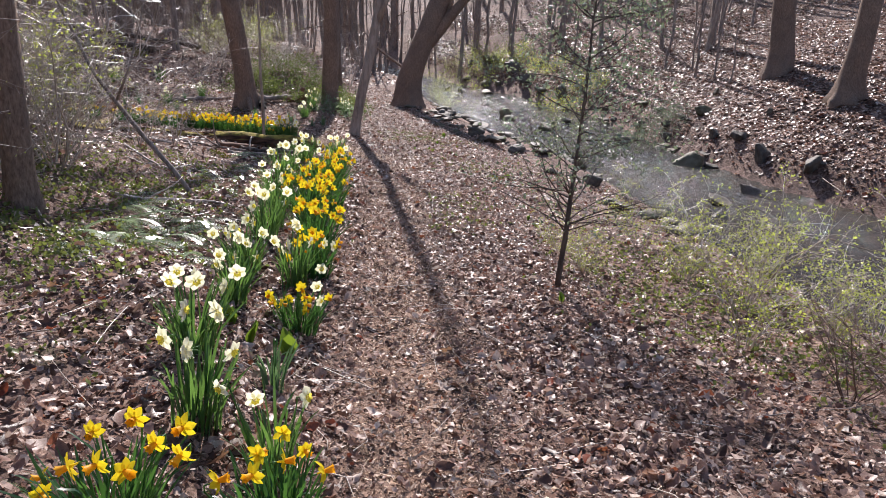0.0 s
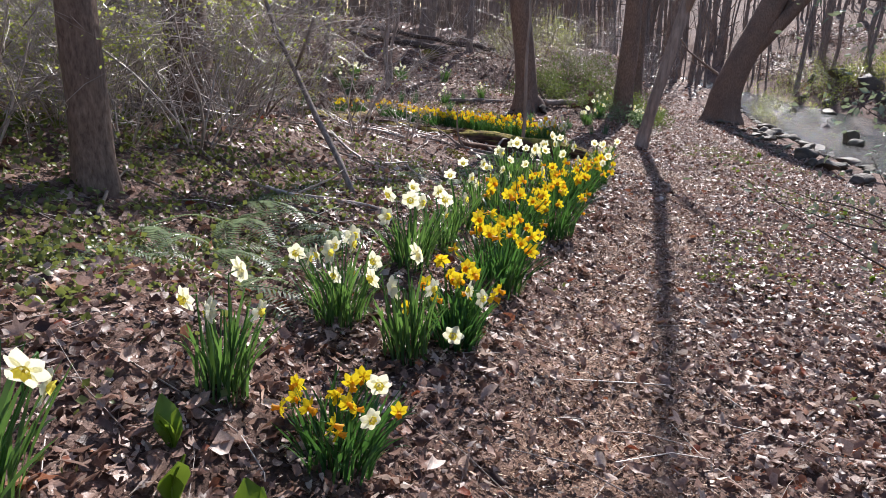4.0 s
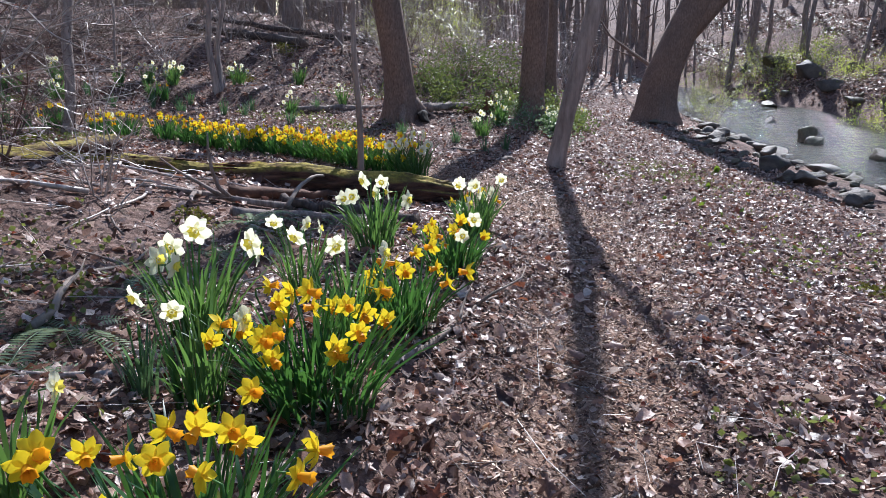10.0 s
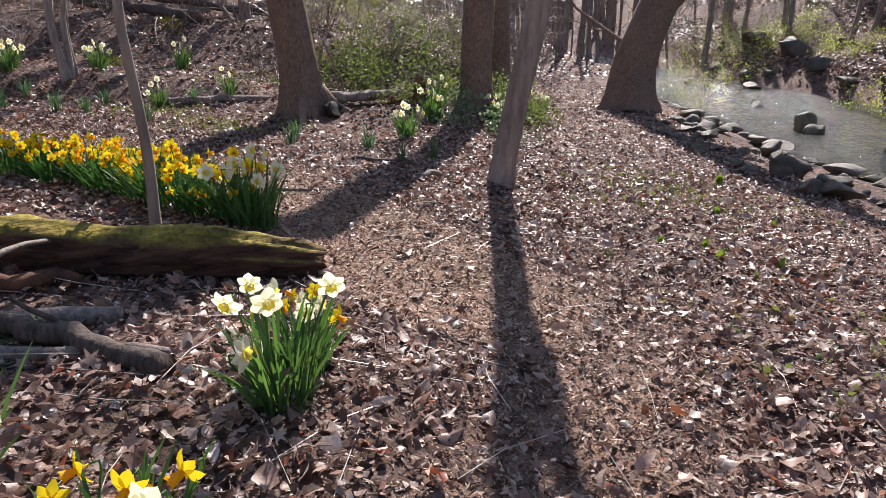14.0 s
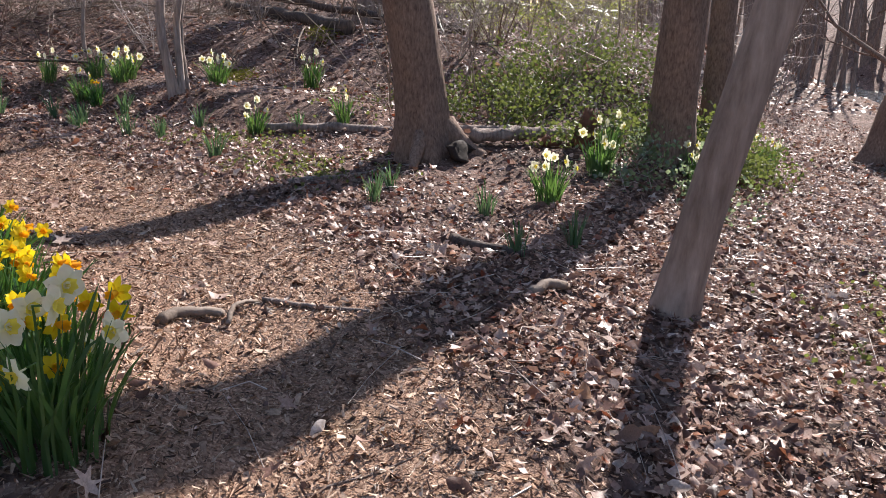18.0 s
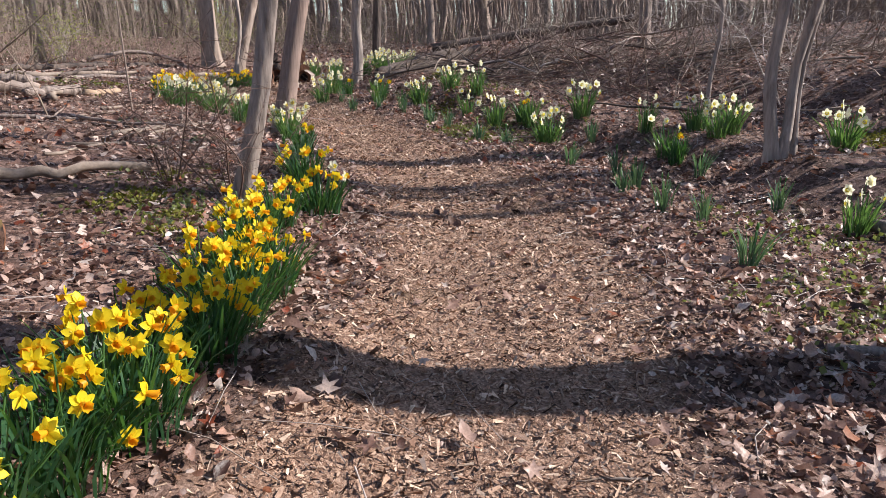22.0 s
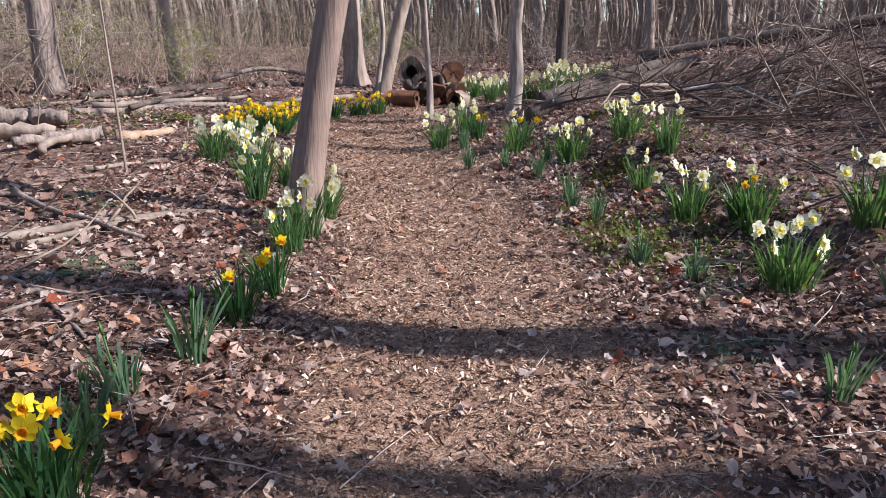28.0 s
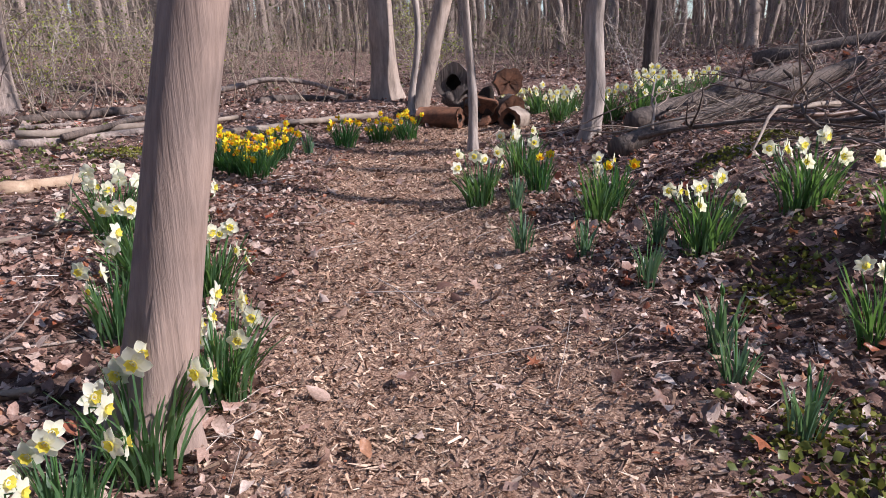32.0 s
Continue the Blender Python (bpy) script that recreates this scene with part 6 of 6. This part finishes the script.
# the dense yellow row at the bend
plant("W", [(-12.36, 8.68, 9)], 1.15, -25)
plant("Y", [(-12.62, 8.62, 12)], 1.05)
plant("Y", [(-12.78, 8.44, 16), (-13.02, 8.30, 21), (-13.32, 8.22, 21), (-13.60, 8.04, 21), (-13.92, 7.92, 21), (-14.04, 7.66, 16), (-14.40, 7.62, 21),
            (-14.66, 7.38, 21), (-14.86, 7.08, 16), (-15.08, 7.10, 21), (-15.2, 6.86, 12), (-15.38, 6.60, 8), (-15.91, 6.18, 8)], 1.0)
plant("M", [(-16.50, 5.92, 12)])
# along the mulched path, inner side
plant("B", [(-17.01, 5.02, 0), (-17.17, 4.75, 0), (-17.50, 4.54, 0)], 1.15)
plant("Y", [(-16.84, 5.36, 8)], 1.1)
plant("Y", [(-17.81, 4.21, 2), (-18.11, 3.86, 2)])
plant("W", [(-18.49, 3.16, 7), (-18.72, 2.86, 7), (-19.04, 2.42, 9), (-18.73, 1.82, 5), (-19.21, 1.36, 9), (-18.91, 1.11, 7), (-19.14, 0.68, 10), (-18.83, 0.19, 10), (-19.28, -0.30, 9), (-19.25, 0.2, 7)])
plant("Y", [(-20.14, -1.42, 16), (-20.3, -1.75, 12), (-19.94, -1.95, 10), (-19.56, -1.39, 12), (-19.98, -1.65, 12), (-20.61, -2.38, 12), (-19.4, -1.0, 10), (-21.52, -2.83, 8), (-22.01, -2.94, 10), (-22.38, -2.96, 10)])
# on the outer bank
plant("W", [(-15.84, 11.58, 7), (-16.29, 13.30, 5), (-16.81, 12.53, 5), (-16.70, 13.48, 5), (-18.32, 15.56, 5), (-16.48, 12.31, 5), (-18.64, 9.15, 5), (-18.55, 10.13, 3), (-20.54, 9.89, 5),
            (-20.58, 8.66, 7), (-20.95, 7.48, 5), (-20.69, 7.44, 7), (-21.12, 7.06, 7), (-20.36, 7.01, 3), (-21.04, 6.49, 5), (-21.42, 5.45, 7), (-20.62, 5.43, 10)])
plant("W", [(-21.22, 4.76, 3), (-21.25, 4.20, 7), (-21.42, 3.58, 3), (-22.03, 3.30, 5), (-22.19, 2.66, 9), (-21.68, 2.44, 10),
            (-21.69, 1.51, 3), (-21.39, 0.5, 7), (-22.09, 0.02, 7)])
plant("W", [(-24.49, -3.82, 9), (-23.94, -1.95, 10), (-23.95, -1.03, 9), (-24.11, -0.72, 10), (-25.21, -1.27, 10), (-26.26, -1.84, 9), (-24.84, -3.67, 9), (-24.6, -2.6, 10), (-25.6, -2.2, 10), (-24.7, -1.2, 9)])
plant("Y", [(-20.25, 7.2, 2), (-21.92, 1.38, 2), (-21.78, 0.70, 2), (-21.3, 4.62, 2)])
plant("B", [(-8.05, 5.58, 0), (-3.0, 2.05, 0), (-15.65, 10.98, 0), (-16.19, 10.30, 0), (-20.98, -2.49, 0), (-20.81, 5.92, 0), (-19.03, 8.54, 0), (-18.18, 8.23, 0), (-18.81, 7.30, 0),
            (-18.57, 9.63, 0), (-17.41, 8.80, 0), (-18.24, 7.90, 0), (-15.84, 10.10, 0), (-14.53, 10.86, 0), (-14.76, 11.35, 0), (-19.07, 7.30, 0), (-19.70, 6.26, 0), (-19.83, 7.60, 0)])
plant("B", [(-20.3, 4.62, 0), (-21.63, 2.12, 0), (-21.05, 1.59, 0), (-21.45, 0.9, 0), (-21.18, 2.03, 0), (-21.15, 2.56, 0), (-20.79, 3.44, 0), (-20.94, 3.22, 0), (-20.69, 3.81, 0), (-20.35, 5.0, 0), (-19.5, 6.9, 0)])
for template in CLUMPS.values():
    for ob in (*template.children_recursive, template):
        bpy.data.objects.remove(ob)

# ---- leaf litter, chips ----
LOBES = {"oak": (0.5, 0.2, 0.34, 0.17, 0.3, 0.16, 0.46), "maple": (0.5, 0.22, 0.52, 0.2, 0.44, 0.16, 0.4), "plain": (0.5, 0.3, 0.22, 0.24, 0.34, 0.44)}


def leaf_arrays(kind, curl, cup, twist, rng=None):
    """Vertices and triangles of one curled leaf about 1 long: a fan round its middle. kind 'torn' is a ragged fragment."""
    if kind == "torn":
        n = 6
        rim = [(2 * math.pi * (k + rng.uniform(-0.3, 0.3)) / n, rng.uniform(0.22, 0.6)) for k in range(n)]
        wide = rng.uniform(0.45, 0.9)
    else:
        half = LOBES[kind]
        rim = [(math.pi * k / (len(half) - 1), r) for k, r in enumerate(half)]
        rim += [(2 * math.pi - a, r * 0.93) for a, r in rim[-2:0:-1]]
        wide = 1.0
    v = [(0.0, 0.0, 0.0)]
    for a, r in rim:
        x, y = r * math.cos(a), r * math.sin(a) * wide
        v.append((x, y, curl * x * x + cup * abs(y) + twist * x * y + (rng.uniform(-0.07, 0.07) if rng else 0)))
    m = len(rim)
    return np.array(v), np.array([(0, 1 + k, 1 + (k + 1) % m) for k in range(m)])


def scatter(name, shapes, places, sizes, tilts, lift, material, label, category, rng, kind="stuff", align=None):
    """One mesh of many small flat pieces lying on the ground."""
    x, y = places[:, 0], places[:, 1]
    z = HEIGHT(x, y) + bumps(x, y)
    e = 0.05
    nxs, nys = -(HEIGHT(x + e, y) - HEIGHT(x - e, y)) / (2 * e), -(HEIGHT(x, y + e) - HEIGHT(x, y - e)) / (2 * e)
    which = rng.integers(0, len(shapes), len(x))
    vs, fs, base = [], [], 0
    for k, (sv, sf) in enumerate(shapes):
        m = which == k
        n = int(m.sum())
        if not n:
            continue
        yaw = rng.uniform(0, 2 * np.pi, n)
        up = np.stack([nxs[m] + rng.normal(0, 1, n) * tilts[m], nys[m] + rng.normal(0, 1, n) * tilts[m], np.where(rng.random(n) < 0.5, 1.0, -1.0)], -1)
        up /= np.linalg.norm(up, axis=1)[:, None]
        h = np.stack([np.cos(yaw), np.sin(yaw), np.zeros(n)], -1)
        h -= up * (h * up).sum(1)[:, None]
        h /= np.linalg.norm(h, axis=1)[:, None]
        w = np.cross(up, h)
        s = sizes[m][:, None, None]
        p = (sv[None, :, 0:1] * h[:, None] + sv[None, :, 1:2] * w[:, None] + sv[None, :, 2:3] * up[:, None]) * s
        p += np.stack([x[m], y[m], z[m] + lift[m]], -1)[:, None]
        vs.append(p.reshape(-1, 3))
        fs.append((sf[None] + (np.arange(n) * len(sv))[:, None, None] + base).reshape(-1, sf.shape[1]))
        base += n * len(sv)
    v, f = np.concatenate(vs), np.concatenate(fs)
    me = bpy.data.meshes.new(name)
    me.vertices.add(len(v))
    me.vertices.foreach_set("co", v.reshape(-1).astype(np.float32))
    me.loops.add(f.size)
    me.loops.foreach_set("vertex_index", f.reshape(-1).astype(np.int32))
    me.polygons.add(len(f))
    me.polygons.foreach_set("loop_start", np.arange(0, f.size, f.shape[1]).astype(np.int32))
    me.materials.append(material)
    me.update(calc_edges=True)
    ob = new(name, me)
    if kind:
        tagged(ob, label, category, kind=kind)
    return ob


def build_litter():
    rng = np.random.default_rng(3)
    shaper = random.Random(19)
    torn = [leaf_arrays("torn", shaper.uniform(-0.5, 1.1), shaper.uniform(-0.3, 0.8), shaper.uniform(-0.9, 0.9), shaper) for _ in range(9)]
    whole = [leaf_arrays("oak", 0.6, 0.3, 0.7, shaper), leaf_arrays("plain", -0.4, 0.6, -0.6, shaper), leaf_arrays("maple", 0.5, 0.3, 0.6, shaper), leaf_arrays("plain", 0.8, 0.6, 0.9, shaper)]
    off = lambda x, y: (1 - 0.72 * trodden(x, y)) * (1 - 0.75 * smooth(1.1, 0.4, TO_SIDE(x, y))) * dry(x, y)
    to = lambda x, y: np.minimum(TO_MAIN(x, y), TO_SIDE(x, y))
    p = spread(rng, 980000, (-27, 3, -5, 22), lambda x, y: smooth(3.6, 1.2, to(x, y)) * off(x, y) * (1 - 0.7 * smooth(12, 17, y)))
    n = len(p)
    scatter("leaf_litter", torn + whole[:1], p, rng.gamma(5, 0.0092, n).clip(0.018, 0.12) * (1 - 0.4 * trodden(p[:, 0], p[:, 1])), np.full(n, 0.6), rng.uniform(0.002, 0.04, n), LITTER, "carpet of curled brown and grey dead leaves", "leaf litter", rng)
    p = spread(rng, 60000, (-26, 3, -5, 19), lambda x, y: smooth(3.4, 1.2, to(x, y)) * (1 - 0.9 * trodden(x, y)) * dry(x, y))
    n = len(p)
    scatter("whole_dead_leaves", whole, p, rng.uniform(0.06, 0.13, n), np.full(n, 0.5), rng.uniform(0.02, 0.05, n), LITTER, "whole curled oak and maple leaves lying on the litter", "leaf litter", rng)
    p = spread(rng, 230000, (-34, 6, -9, 32), lambda x, y: (1 - smooth(4.2, 1.8, to(x, y))) * np.clip(1.5 - to(x, y) / 9, 0.12, 1) * dry(x, y))
    n = len(p)
    scatter("farther_leaf_litter", torn, p, rng.uniform(0.05, 0.13, n), np.full(n, 0.55), rng.uniform(0.005, 0.04, n), LITTER, "dead leaves strewn over the farther wood floor", "leaf litter", rng)
    p = spread(rng, 110000, (-50, 12, -26, 48), lambda x, y: np.maximum(smooth(9, 14, to(x, y)), (x < -25) * (y > 18)) * dry(x, y) * np.clip(1.5 - np.hypot(x + 12, y - 10) / 32, 0, 1))
    n = len(p)
    scatter("distant_leaf_litter", torn[:3], p, rng.uniform(0.1, 0.24, n), np.full(n, 0.35), rng.uniform(0.005, 0.04, n), LITTER, "dead leaves covering the slopes farther off", "leaf litter", rng)
    p = spread(rng, 240000, (-40, 6, 14, 46), lambda x, y: (y > 13 - 0.63 * x) * smooth(0.2, 1.2, TO_SHORE(x, y)) * smooth(24, 8, TO_SHORE(x, y)))
    n = len(p)
    scatter("slope_leaf_litter", torn[:4], p, rng.uniform(0.08, 0.19, n), np.full(n, 0.22), rng.uniform(0.005, 0.05, n), LITTER, "dead leaves covering the slope beyond the stream", "leaf litter", rng)
    bit = np.array([(-0.5, -0.11, 0.0), (0.5, -0.06, 0.12), (0.5, 0.07, -0.02), (-0.5, 0.12, 0.08)])
    chip = [(bit * (1, 0.7, 1), np.array([(0, 1, 2, 3)])), (bit * (1.1, 0.4, -1), np.array([(0, 1, 2, 3)])), (bit * (0.7, 1.3, 1), np.array([(0, 1, 2, 3)]))]
    on = lambda x, y: np.clip(trodden(x, y) ** 0.7 + 0.12 * smooth(2.2, 1.0, to(x, y)), 0, 1) * np.clip(closeness(x, y), 0, 1)
    p = spread(rng, 1800000, (-25, 1, -4, 14), on)
    n = len(p)
    scatter("wood_chips", chip, p, rng.gamma(2.6, 0.0098, n).clip(0.010, 0.1), np.full(n, 0.7), rng.uniform(0.002, 0.018, n), CHIPS, "shredded brown wood mulch covering the path", "mulch", rng)
    # larger single leaves near the walked line
    r = random.Random(8)
    meshes = []
    for kind, curl, cup, tw in (("oak", 0.5, 0.3, 0.6), ("maple", 0.3, 0.25, 0.5), ("plain", 0.8, 0.5, 0.9), ("oak", -0.3, 0.5, -0.6)):
        v, f = leaf_arrays(kind, curl, cup, tw, shaper)
        s = Soup()
        s.add(v, f)
        meshes.append(s.mesh("dead_leaf", ONE_LEAF))
    q = spread(rng, 5000, (-23, 1.5, -2, 13), lambda x, y: (closeness(x, y) > 0.78) * (1 - 0.85 * trodden(x, y)) * 0.35)[:280]
    for x, y in q:
        ob = part("dead_leaf", r.choice(meshes), None, ground)
        sc = r.uniform(0.09, 0.17)
        ob.matrix_basis = pose(x, y, fine_z(x, y) + 0.02, r.gauss(0, 18), r.gauss(0, 18), r.uniform(0, 360)) @ Matrix.Diagonal((sc, sc, sc, 1))


build_litter()
